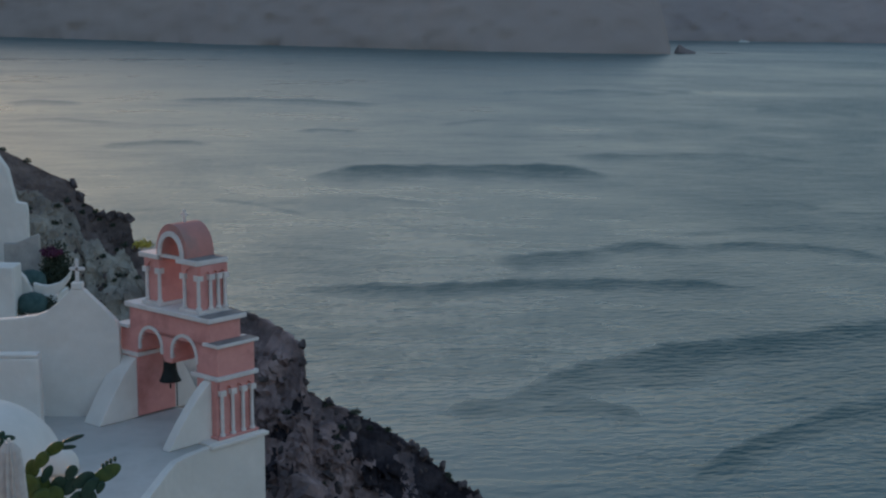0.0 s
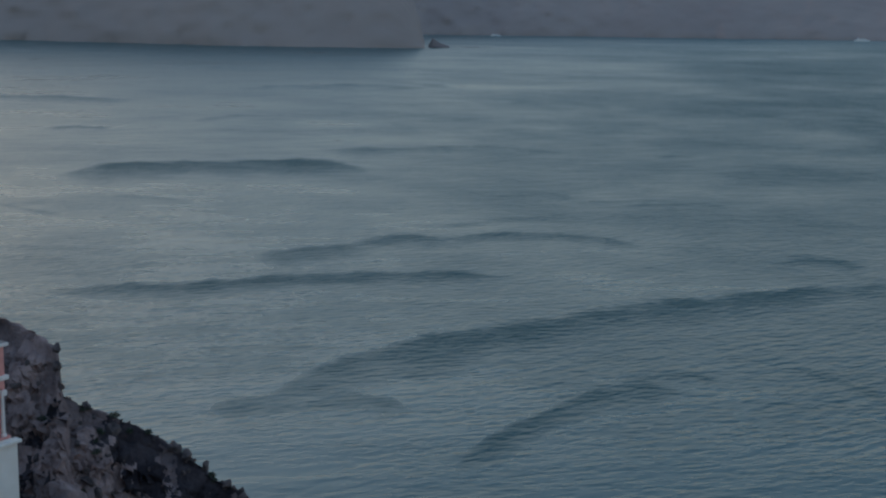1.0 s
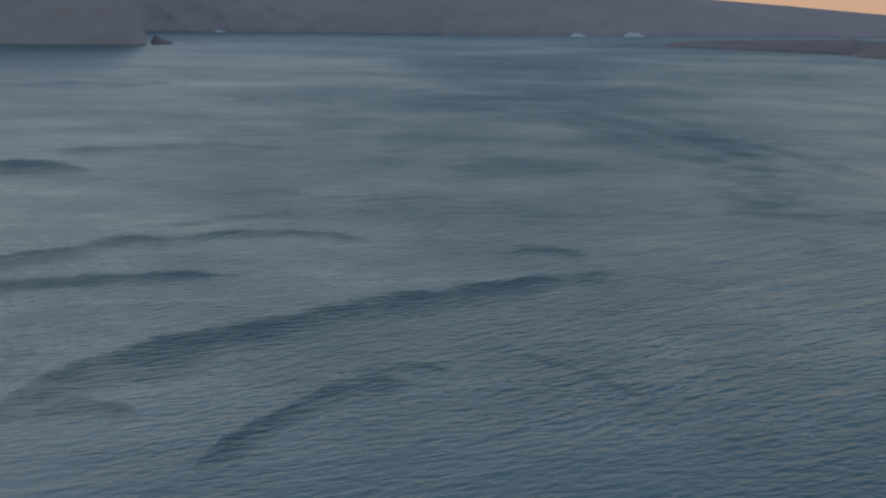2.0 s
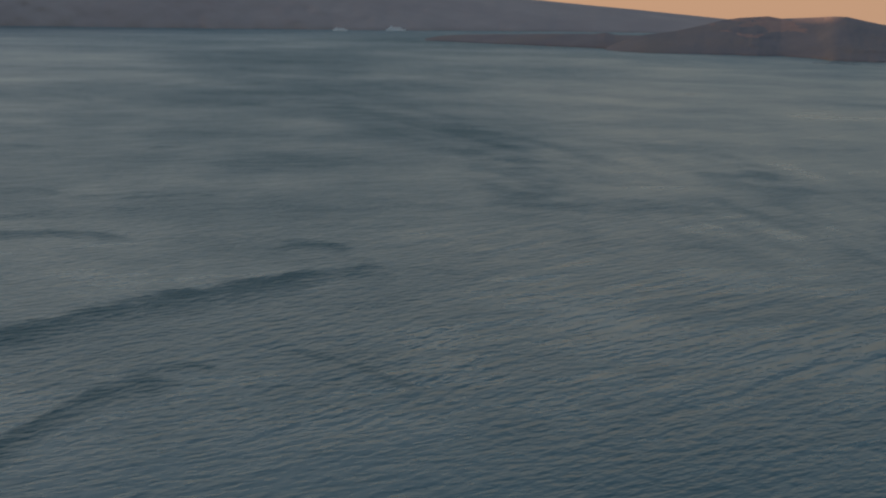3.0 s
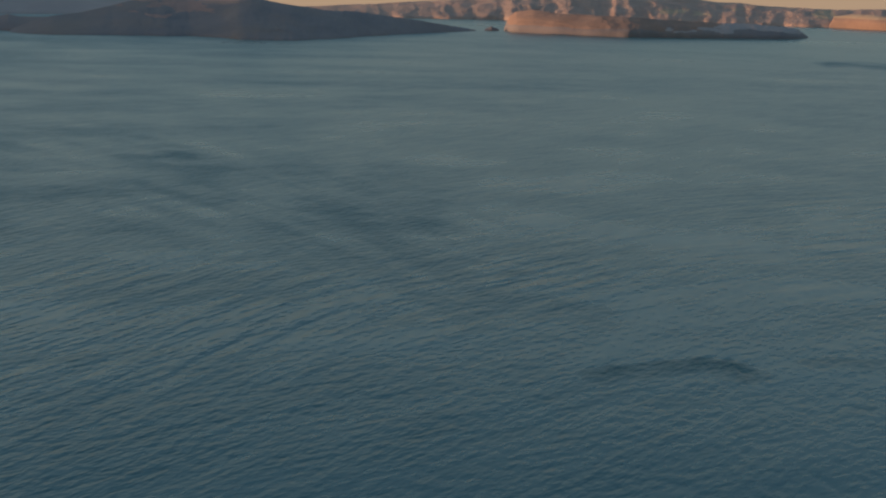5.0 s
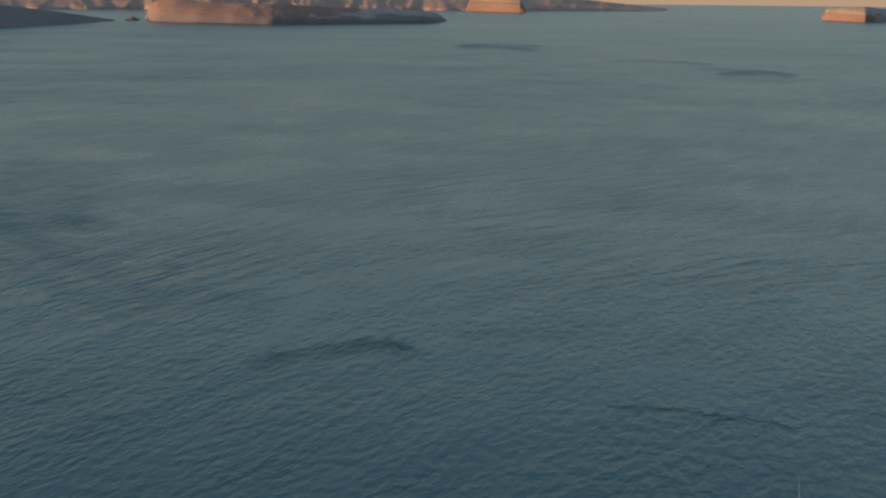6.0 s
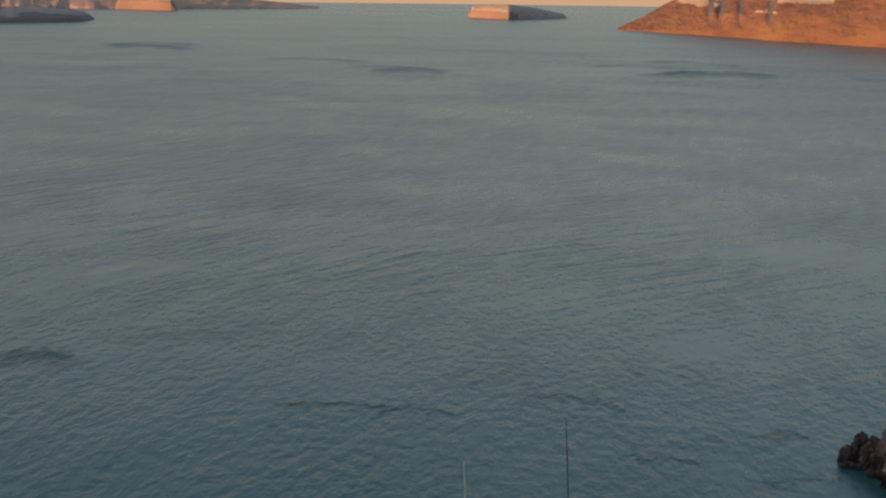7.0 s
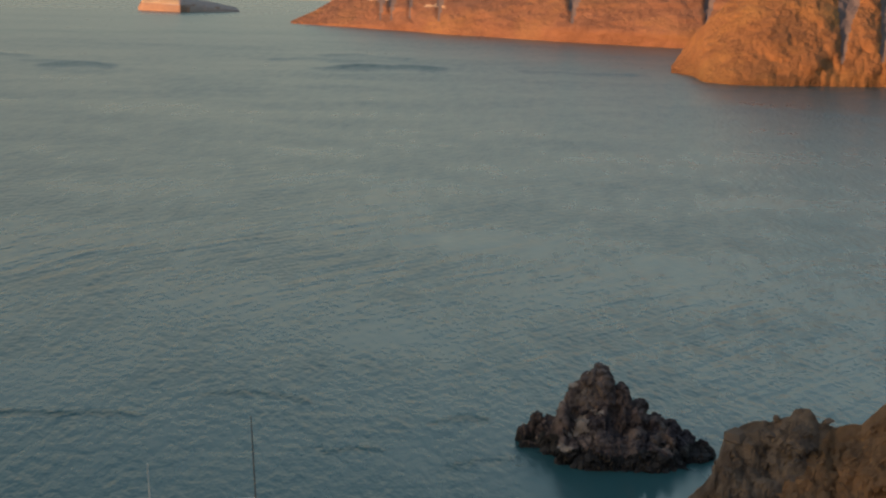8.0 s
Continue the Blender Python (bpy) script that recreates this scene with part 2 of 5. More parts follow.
def value_noise3(x, y, z, seed=0):
    iz = np.floor(z).astype(np.int64)
    f = z - iz
    f = f * f * (3 - 2 * f)
    ix, iy = np.floor(x).astype(np.int64), np.floor(y).astype(np.int64)
    fx, fy = x - ix, y - iy
    fx, fy = fx * fx * (3 - 2 * fx), fy * fy * (3 - 2 * fy)

    def layer(k):
        s = k * 7919 + seed
        a, b = lattice(ix, iy, s), lattice(ix + 1, iy, s)
        c, d = lattice(ix, iy + 1, s), lattice(ix + 1, iy + 1, s)
        return (a + (b - a) * fx) * (1 - fy) + (c + (d - c) * fx) * fy
    return layer(iz) * (1 - f) + layer(iz + 1) * f


def fbm3(p, size, octaves=4, seed=0, gain=0.5, ridged=False):
    total, amp, norm = 0, 1.0, 0
    for o in range(octaves):
        k = 2 ** o / size
        v = value_noise3(p[..., 0] * k + 3.1 * o, p[..., 1] * k - 5.7 * o, p[..., 2] * k + 11.3 * o, seed + o) * 2 - 1
        total = total + amp * ((1 - 2 * np.abs(v)) if ridged else v)
        norm += amp
        amp *= gain
    return total / norm


def craggy(x, y, z, amount, size, seed, fade=1.0):
    """Push a grid of places out and in along its normals by solid noise, as broken rock."""
    p = np.stack([x, y, z], -1)
    n = np.cross(np.gradient(p, axis=0), np.gradient(p, axis=1))
    n = n / np.maximum(np.linalg.norm(n, axis=-1, keepdims=True), 1e-9)
    n = np.where(n[..., 2:3] < 0, -n, n)
    blocks = fbm3(p, size, 3, seed)
    d = 0.6 * blocks + 0.55 * fbm3(p + 40, size * 0.6, 4, seed + 20, 0.55, True) + 0.25 * np.round(fbm3(p + 9, size * 0.8, 2, seed + 31) * 4) / 4
    p = p + n * (amount * d * fade)[..., None]
    return p[..., 0], p[..., 1], p[..., 2]


def blocky(x, y, z, amount, size, seed, fade=1.0, tall=1.0):
    """Break a grid of places into angular blocks, each pushed out or in as a whole, with clefts between them."""
    p = np.stack([x, y, z], -1)
    n = np.cross(np.gradient(p, axis=0), np.gradient(p, axis=1))
    n = n / np.maximum(np.linalg.norm(n, axis=-1, keepdims=True), 1e-9)
    n = np.where(n[..., 2:3] < 0, -n, n)
    q = (p + 0.25 * size * np.stack([fbm3(p + k * 31, size, 2, seed + k) for k in range(3)], -1)) / (size, size, size * tall)
    base = np.floor(q).astype(np.int64)
    first, second, which = np.full(x.shape, 9.0), np.full(x.shape, 9.0), np.zeros(x.shape)
    for dx, dy, dz in ((u, v, w) for u in (-1, 0, 1) for v in (-1, 0, 1) for w in (-1, 0, 1)):
        i, j, k = base[..., 0] + dx, base[..., 1] + dy, base[..., 2] + dz
        h = [lattice(i + 57 * k, j - 131 * k, seed + m) for m in range(4)]
        d = np.sqrt((i + h[0] - q[..., 0]) ** 2 + (j + h[1] - q[..., 1]) ** 2 + (k + h[2] - q[..., 2]) ** 2)
        near = d < first
        second = np.where(near, first, np.minimum(second, d))
        which = np.where(near, h[3], which)
        first = np.where(near, d, first)
    cleft = np.clip((second - first) / 0.16, 0, 1) - 1
    p = p + n * (amount * (which - 0.5 + 0.55 * cleft) * fade)[..., None]
    return p[..., 0], p[..., 1], p[..., 2]


def sheet(name, px, py, pz, material, parent=None, smooth=False):
    """A grid of places (2D arrays) as one mesh object."""
    r, c = px.shape
    co = np.stack([px, py, pz], -1).reshape(-1, 3)
    i = np.arange(r * c).reshape(r, c)
    q = np.stack([i[:-1, :-1], i[:-1, 1:], i[1:, 1:], i[1:, :-1]], -1).reshape(-1, 4)
    me = bpy.data.meshes.new(name)
    me.from_pydata(co.tolist(), [], q.tolist())
    me.materials.append(material)
    if smooth:
        me.shade_smooth()
    me.update()
    ob = new(name, me)
    ob.parent = parent
    return ob


def part(name, bm, material, parent=None, label="", smooth=False):
    bmesh.ops.recalc_face_normals(bm, faces=bm.faces)
    me = bpy.data.meshes.new(name)
    bm.to_mesh(me)
    bm.free()
    me.materials.append(material)
    if smooth:
        me.shade_smooth()
    ob = new(name, me)
    ob.parent = parent
    return tagged(ob, label)


def empty(name, m, label, category, group="", kind=""):
    ob = new(name)
    ob.matrix_world = m
    return tagged(ob, label, category, group, kind)


def box(x0, x1, y0, y1, z0, z1, bevel=0.0, bm=None):
    bm = bm or bmesh.new()
    v = [bm.verts.new(p) for p in ((x0, y0, z0), (x1, y0, z0), (x1, y1, z0), (x0, y1, z0), (x0, y0, z1), (x1, y0, z1), (x1, y1, z1), (x0, y1, z1))]
    f = [bm.faces.new([v[k] for k in q]) for q in ((0, 3, 2, 1), (4, 5, 6, 7), (0, 1, 5, 4), (1, 2, 6, 5), (2, 3, 7, 6), (3, 0, 4, 7))]
    if bevel:
        bmesh.ops.bevel(bm, geom=list({e for q in f for e in q.edges}), offset=bevel, segments=2, affect="EDGES", profile=0.6)
    return bm


def prism(points, axis, a, b, bevel=0.0):
    """An outline (pairs) drawn out from a to b along the axis: 'x' takes (y, z), 'y' takes (x, z), 'z' takes (x, y)."""
    bm = bmesh.new()
    put = {"x": lambda p, d: (d, p[0], p[1]), "y": lambda p, d: (p[0], d, p[1]), "z": lambda p, d: (p[0], p[1], d)}[axis]
    lo, hi = [bm.verts.new(put(p, a)) for p in points], [bm.verts.new(put(p, b)) for p in points]
    k = len(points)
    bm.faces.new(lo), bm.faces.new(hi[::-1])
    for j in range(k):
        bm.faces.new((lo[j], lo[(j + 1) % k], hi[(j + 1) % k], hi[j]))
    if bevel:
        bmesh.ops.recalc_face_normals(bm, faces=bm.faces)
        sharp = [e for e in bm.edges if len(e.link_faces) == 2 and e.calc_face_angle(0) > 0.6]
        bmesh.ops.bevel(bm, geom=sharp, offset=bevel, segments=2, affect="EDGES", profile=0.6)
    return bm


def lathe(profile, steps=20, x=0.0, y=0.0, bm=None):
    bm = bm or bmesh.new()
    rings = []
    for r, z in profile:
        rings.append([bm.verts.new((x + max(r, 1e-4) * math.cos(2 * math.pi * k / steps), y + max(r, 1e-4) * math.sin(2 * math.pi * k / steps), z)) for k in range(steps)])
    for p, q in zip(rings, rings[1:]):
        for k in range(steps):
            bm.faces.new((p[k], p[(k + 1) % steps], q[(k + 1) % steps], q[k]))
    bm.faces.new(rings[0][::-1]), bm.faces.new(rings[-1])
    return bm


def polar(bearing, distance):
    b = np.radians(bearing)
    return np.sin(b) * distance, np.cos(b) * distance


def land(name, shore, material, label, category="headland", columns=240, rows=44, cliff=0.5, rough=0.16, gully=0.25, gully_size=90.0, seed=1, crag=3.0, pale=None, cuts=(), ease=0.6, dark=None, ravine_shade=None, rolling=False):
    """High land over the sea. shore: rows of (bearing, distance of the waterline, height of the crest, depth to the crest)."""
    s = np.array(shore, float)
    b = np.linspace(s[0, 0], s[-1, 0], columns)
    dist, height, depth = (np.interp(b, s[:, 0], s[:, k]) for k in (1, 2, 3))
    k = max(3, int(columns * ease / (s[-1, 0] - s[0, 0])) | 1)
    soft = np.hanning(k + 2)[1:-1]
    dist, depth = (np.convolve(np.pad(q, k // 2, mode="edge"), soft / soft.sum(), "valid") for q in (dist, depth))
    along = np.radians(b) * dist
    dist = dist + 0.10 * depth * fbm(along / (gully_size * 1.3), along * 0, 4, seed + 40)
    v = np.concatenate([np.linspace(0, 1, rows), np.linspace(1, 2.2, rows // 3)[1:]])
    prof = np.where(v <= 1, np.abs(v) ** cliff, np.maximum(0, 1 - ((v - 1) / 1.2) ** 2))
    V, B = np.meshgrid(v, b, indexing="ij")
    D, Hh, Dp, A = (np.broadcast_to(k, V.shape) for k in (dist, height, depth, along))
    n = fbm(A / (gully_size * 2), V * Dp / (gully_size * 2), 6, seed)
    warp = 0.55 * fbm(A / (gully_size * 1.5), V * 2.2, 4, seed + 15)
    g = fbm(A / gully_size + warp + 0.5 * V, V * 1.6 + warp, 5, seed + 9, ridged=True)
    edge = np.clip(V * 6, 0, 1)
    shape = prof[:, None] * np.ones_like(V)
    z = Hh * (shape * (1 + rough * 1.4 * n) - gully * edge * np.clip(1 - V, 0, 1) * shape * (1 - g) * 0.6)
    rad = D + V * Dp + gully * Dp * edge * 0.5 * (0.6 - g) * np.clip(1.2 - V, 0, 1) + 0.05 * Dp * fbm(A / 31, z / 23, 4, seed + 3)
    for cb, cw, cut in cuts:     # ravines: bearing, half width in degrees, depth
        rad = rad + cut * np.clip((V - 0.03) * 4, 0, 1) * np.exp(-((B - cb - 0.15 * V + 0.08 * n) / (cw * np.clip(V * 3.4, 0.12, 1.4))) ** 2) * (V < 1.3)
    z[0], z[-1] = -4, -4
    x, y = polar(B, rad)
    if crag > 0:
        x, y, z = craggy(x, y, z, crag, crag * 3.5, seed + 60, np.clip(V * 60, 0, 1))
    ob = sheet(name, x, y, z, material, smooth=rolling or crag <= 0)
    which = np.zeros(B.shape, np.int32)
    if dark:    # shade put into the colour: greyer beyond a bearing, dark below a height
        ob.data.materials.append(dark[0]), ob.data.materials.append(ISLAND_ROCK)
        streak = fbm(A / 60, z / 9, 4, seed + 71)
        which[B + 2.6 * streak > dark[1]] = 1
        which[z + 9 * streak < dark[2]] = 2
    if pale:    # a broken layer, pale pumice unless another colour is given: bearings and heights between which it crops out, and how rarely
        ob.data.materials.append(pale[5] if len(pale) > 5 else PALE)
        b0, b1, z0, z1, rare = pale[:5]
        fray = (len(pale) > 5) * fbm(A / 45, z / 16, 5, seed + 73, 0.6)
        which[(B + 1.6 * fray > b0) & (B + 1.6 * fray < b1) & (z + 22 * fray > z0) & (z + 22 * fray < z1) & (V < 1.15) & (fbm(A / 70, z / 14, 4, seed + 70) > rare)] = len(ob.data.materials) - 1
    if ravine_shade:   # shade lying in the ravines, put into the colour as grey lanes
        ob.data.materials.append(ravine_shade)
        for cb, cw, cut in cuts:
            lane = np.exp(-((B - cb - 0.15 * V + 0.08 * n) / (cw * np.clip(V * 3.4, 0.12, 1.4))) ** 2)
            which[(lane > 0.45 + 0.3 * fbm(A / 25, z / 30, 4, seed + 72)) & (V > 0.06)] = len(ob.data.materials) - 1
    ob.data.polygons.foreach_set("material_index", which[:-1, :-1].ravel())
    return tagged(ob, label, category, kind="structure")


# ---- the sea: one round sheet to the horizon ----
# wind fronts on the water: width and strength of the ruffled water behind each, then bearing and distance along its far edge
LONG_FRONTS = [
    (62, 0.95, (-5.7, 880), (-3.9, 931), (-1.4, 950), (1.7, 949), (5.4, 943), (7.0, 885)),
    (19, 0.95, (-6.4, 543), (-4.6, 551), (0.4, 553), (2.6, 562), (7.1, 568), (9.9, 571), (13.2, 559)),
    (30, 0.7, (1.7, 606), (4.8, 625), (6.8, 648), (8.1, 660), (9.6, 648), (10.6, 619)),
    (20, 0.8, (8.8, 646), (11.4, 668), (13.5, 671), (15.2, 667), (17.0, 649), (17.7, 630)),
]
BROAD_FRONTS = [
    (30, 0.55, (1.8, 387), (4.0, 412), (6.2, 434), (8.5, 452), (10.5, 464), (13.0, 479), (15.0, 498)),
    (33, 0.92, (5.0, 421), (8.5, 452), (10.5, 464), (13.0, 479), (15.0, 498), (16.8, 511), (19.7, 525), (21.9, 542), (24.5, 565), (26.3, 568), (27.6, 549)),
    (17, 0.75, (9.8, 325), (11.1, 348), (13.0, 368), (14.8, 390), (16.6, 404), (18.0, 408), (19.6, 400)),
    (8, 0.6, (16.2, 410), (17.7, 418), (19.3, 424), (20.9, 417)),
]
SHORT_FRONTS = [
    (21, 0.36, (-0.6, 377), (1.8, 390), (4.6, 395), (6.6, 390), (8.9, 373)),
    (7, 0.6, (23.1, 436), (24.6, 432), (26.0, 420), (27.6, 402), (29.1, 391)),
    (17, 0.7, (21.7, 604), (23.2, 624), (24.7, 625), (26.2, 613)),
    (20, 0.6, (16.3, 754), (17.4, 774), (19.6, 783), (21.6, 758)),
    (13, 0.6, (10.9, 710), (12.9, 721), (14.9, 727), (15.6, 759)),
    (20, 0.55, (11.6, 790), (13.4, 809), (14.9, 792)),
    (56, 0.6, (4.2, 1013), (6.8, 1032), (9.8, 1046), (11.6, 1055), (13.4, 1027), (15.8, 1016)),
]
THIN_FRONTS = [
    (41, 0.45, (17.3, 995), (18.7, 1016), (20.9, 995)),
    (84, 0.6, (11.2, 1422), (12.9, 1501), (15.1, 1478), (16.7, 1425)),
    (70, 0.6, (-11.2, 1542), (-9.3, 1587), (-6.3, 1565), (-4.1, 1530), (-1.9, 1484)),
    (62, 0.5, (-16.8, 1552), (-15.6, 1578), (-13.5, 1527)),
    (41, 0.5, (-13.6, 1082), (-11.5, 1126), (-8.5, 1110)),
    (10, 0.55, (-9.4, 805), (-7.4, 780), (-5.0, 729)),
]
STREAKS = [
    (30, 0.5, (-5.8, 1199), (-4.7, 1219), (-3.2, 1193)),
    (45, 0.45, (-0.6, 1252), (1.6, 1313), (3.9, 1295)),
    (21, 0.35, (-5.0, 774), (-3.0, 799), (0.3, 773)),
    (38, 0.55, (4.3, 1011), (6.1, 1030), (8.3, 1022), (10.8, 1025), (13.8, 977)),
    (19, 0.55, (11.3, 773), (13.0, 805), (15.1, 787)),
    (12, 0.55, (8.8, 681), (11.4, 704), (15.2, 724)),
    (100, 0.5, (11.8, 1495), (13.3, 1545), (15.0, 1475)),
    (94, 0.4, (5.8, 1901), (8.0, 1776), (10.3, 1710)),
]
MORE_STREAKS = [
    (51, 0.4, (-16.8, 1331), (-14.8, 1345), (-12.3, 1288)),
    (101, 0.5, (0.9, 1648), (3.4, 1721), (6.8, 1741), (9.4, 1666)),
    (67, 0.4, (12.9, 1825), (16.4, 1821)),
    (17, 0.5, (13.5, 775), (15.4, 775), (17.8, 789), (19.7, 777)),
    (74, 0.4, (12.5, 1565), (14.1, 1547), (16.1, 1469)),
    (72, 0.45, (18.7, 1635), (20.8, 1678)),
    (47, 0.4, (17.4, 1004), (19.5, 1024), (21.2, 1003)),
]
EAST_FRONTS = [
    (5, 0.6, (23.0, 437), (24.3, 436), (25.4, 424), (27.0, 414)),
    (19, 0.5, (21.2, 604), (23.2, 640), (25.2, 625)),
    (14, 0.5, (24.7, 564), (26.1, 576), (28.8, 573), (31.0, 557)),
    (16, 0.6, (57.1, 405), (59.3, 416), (61.1, 426), (62.7, 430), (64.2, 423), (65.6, 410)),
    (15, 0.4, (65.5, 434), (67.7, 443), (69.4, 443), (71.5, 437)),
    (4, 0.8, (71.7, 361), (72.6, 366), (74.9, 366), (76.5, 362), (78.6, 361), (80.2, 355)),
    (4, 0.7, (81.7, 373), (83.0, 375), (84.6, 374), (85.7, 369), (87.0, 362)),
    (3, 0.6, (86.5, 324), (88.0, 328), (89.8, 327)),
    (3, 0.3, (84.7, 327), (87.5, 329)),
]
GUSTS = [
    (46, 0.42, (37.0, 1107), (39.6, 1085), (41.9, 922), (44.1, 872)),
    (61, 0.42, (35.3, 855), (37.5, 845), (39.7, 789), (41.9, 677)),
    (117, 0.4, (28.4, 1292), (30.5, 1141), (32.2, 1003), (33.9, 881)),
    (35, 0.48, (45.0, 737), (46.8, 719), (49.0, 691), (51.5, 677), (53.0, 630)),
    (11, 0.5, (52.2, 575), (53.9, 569), (55.7, 547)),
    (39, 0.3, (48.5, 889), (50.7, 846), (53.3, 834)),
    (31, 0.3, (48.0, 859), (49.8, 845), (51.1, 778), (52.4, 729)),
]
MORE_GUSTS = [
    (68, 0.42, (38.6, 984), (40.3, 955), (42.8, 888)),
    (14, 0.4, (52.0, 590), (54.3, 555), (56.5, 506), (59.3, 483)),
    (22, 0.36, (48.0, 708), (50.2, 675), (52.4, 648)),
    (140, 0.4, (29.1, 1302), (30.9, 1152), (33.1, 999), (36.2, 915)),
    (59, 0.36, (30.5, 842), (33.2, 801), (35.9, 690)),
    (86, 0.45, (20.4, 1402), (23.0, 1394), (26.0, 1338), (28.7, 1362)),
    (20, 0.35, (25.0, 591), (26.2, 585), (27.6, 557)),
]
FAR_LINES = [
    (104, 0.55, (65.6, 2175), (67.3, 2176), (69.5, 2056)),
    (88, 0.5, (75.6, 1615), (77.8, 1682), (79.3, 1615)),
    (66, 0.35, (71.2, 1826), (73.9, 1858), (76.5, 1778)),
    (60, 0.4, (84.0, 1746), (85.9, 1807), (88.9, 1736)),
    (79, 0.4, (86.0, 1857), (88.2, 1903), (90.9, 1790)),
    (90, 0.6, (86.0, 1610), (87.8, 1679), (90.0, 1698), (92.2, 1641)),
    (64, 0.35, (74.7, 1732), (77.1, 1698), (79.6, 1632)),
    (71, 0.4, (93.5, 1655), (96.1, 1647), (100.0, 1623)),
    (29, 0.25, (88.3, 954), (90.9, 930), (93.1, 895)),
    (121, 0.35, (65.4, 2155), (67.5, 2232), (69.9, 2160)),
    (5, 0.5, (90.7, 346), (92.5, 354), (94.1, 351)),
    (5, 0.5, (91.6, 314), (93.3, 322), (94.9, 322)),
]


def sea():
    fine = np.linspace(-22, 116, 760)
    coarse = np.linspace(116, 338, 60)[1:]
    b = np.concatenate([fine, coarse])
    r = np.concatenate([[0.02, 60, 140], np.geomspace(220, 4900, 600)])
    R, B = np.meshgrid(r, b, indexing="ij")
    x, y = polar(B, R)
    ob = sheet("sea", x, y, x * 0, SEA, smooth=True)
    ruf = 0.5 * fbm(B / 5.5, np.log(R) * 17 + B * 0.03, 5, 5, 0.55)
    ruf = 0.20 + (0.16 + 0.26 * np.clip((R - 600) / 900, 0, 1)) * (1 - 0.45 * np.clip((B - 45) / 20, 0, 1)) * ruf
    ruf = ruf * (1 + 0.55 * np.clip(900 / R, 0, 1) * fbm(x / 55, y / 55, 4, 27))
    ruf = ruf * (1 - 0.4 * np.clip((520 - R) / 250, 0, 1) * np.clip((32 - B) / 10, 0, 1))
    # a breeze darkens the water off the far coast
    breeze = np.exp(-((B - 20.5 - 0.003 * (R - 900)) / 11.5) ** 2) * np.clip((R - 260) / 700, 0, 1)
    ruf = ruf + 0.27 * breeze * (1 + 0.9 * fbm(B / 4, np.log(R) * 12, 4, 15))
    ruf = ruf * (1 - 0.62 * np.clip((R - 1700) / 2200, 0, 1) * np.clip((B - 35) / 30, 0, 1))
    ragged = fbm(B / 1.3, np.log(R) * 22, 5, 63, 0.6)
    flecks = fbm(B / 2.2 + np.log(R) * 6, np.log(R) * 46, 4, 83, 0.55)
    wob = 0.30 * ragged + 0.35 * fbm(B / 0.9 + np.log(R) * 3, np.log(R) * 70, 3, 11)
    spread = LONG_FRONTS + BROAD_FRONTS + SHORT_FRONTS + THIN_FRONTS + STREAKS + MORE_STREAKS + EAST_FRONTS + FAR_LINES
    for soft, fronts in ((0.38, spread), (1.8, GUSTS + MORE_GUSTS)):
        for w, k, *line in fronts:
            c = np.where((b > line[0][0]) & (b < line[-1][0]))[0]
            edge = np.interp(b[c], [q[0] for q in line], [q[1] for q in line])
            n = max(3, len(c) // 7 | 1)
            edge = np.convolve(np.pad(edge, n // 2, mode="edge"), np.full(n, 1 / n), "valid")
            s = (b[c] - line[0][0]) / (line[-1][0] - line[0][0])
            ends = np.clip(np.minimum(s, 1 - s) * 5.5, 0, 1) ** 0.7
            wide = (1.25 if soft < 0.9 else 0.9) * w * (0.45 + 0.55 * ends)
            off = (edge - R[:, c]) / wide + (0.5 if soft < 0.9 else 0.8) * min(1, w / 14) * wob[:, c] + 0.15
            rise = np.clip(off / soft + 0.5, 0, 1)
            rise = rise * rise * (3 - 2 * rise)
            fall = np.exp(-np.clip(off / (1.05 if soft < 0.9 else 1.9), 0, None) ** 1.7)
            if soft < 0.9:
                gain = k * ends * rise * fall * np.clip(1 + 0.5 * min(1, w / 14) * ragged[:, c], 0, 1.3)
                ruf[:, c] = np.maximum(ruf[:, c], gain)
            else:       # a gust breaks up into many short flat patches
                ruf[:, c] = ruf[:, c] + 0.34 * k * ends * rise * fall * np.clip(0.55 + 2.4 * flecks[:, c], 0, 1.6)
    # a broad swath of cat's paws slants in from the far coast
    swath = np.log(R) - np.interp(B, [20, 25, 31, 36, 42, 48.5, 54, 60], np.log([1900, 1500, 980, 840, 780, 660, 570, 500]))
    paws = fbm(B / 3.2, np.log(R) * 24 + 0.9 * B, 5, 93, 0.6)
    ruf = ruf + 0.17 * np.exp(-(swath / 0.24) ** 2) * np.clip((B - 21) / 6, 0, 1) * np.clip((58 - B) / 8, 0, 1) * np.clip(0.45 + 1.7 * paws, 0, 1.3)
    # still water in the lee of the sea rock
    lx, ly = polar(99.9, 303)
    lee = 1 - 0.97 * np.exp(-((x - lx) ** 2 + (y - ly) ** 2) / 22 ** 2)
    ruf = ruf * lee
    # trains of short steep waves run in patches over the open water and die out under the shore
    train = np.clip(0.75 + 1.1 * fbm(x / 110, y / 110, 4, 71), 0.15, 1.6) * np.clip((R - 320) / 110, 0.16, 1) * np.clip(1 - (R - 520) / 500, 0.35, 1) * np.clip((B - 4) / 26, 0.20, 1) * np.clip(1 - (B - 76) / 30, 0.5, 1)
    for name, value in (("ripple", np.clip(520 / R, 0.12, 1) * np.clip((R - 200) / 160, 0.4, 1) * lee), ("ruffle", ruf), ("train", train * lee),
                        ("refraction", np.clip((B + 12 * fbm(x / 300, y / 300, 3, 7) - 8) / 88, 0, 1))):
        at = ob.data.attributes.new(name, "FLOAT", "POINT")
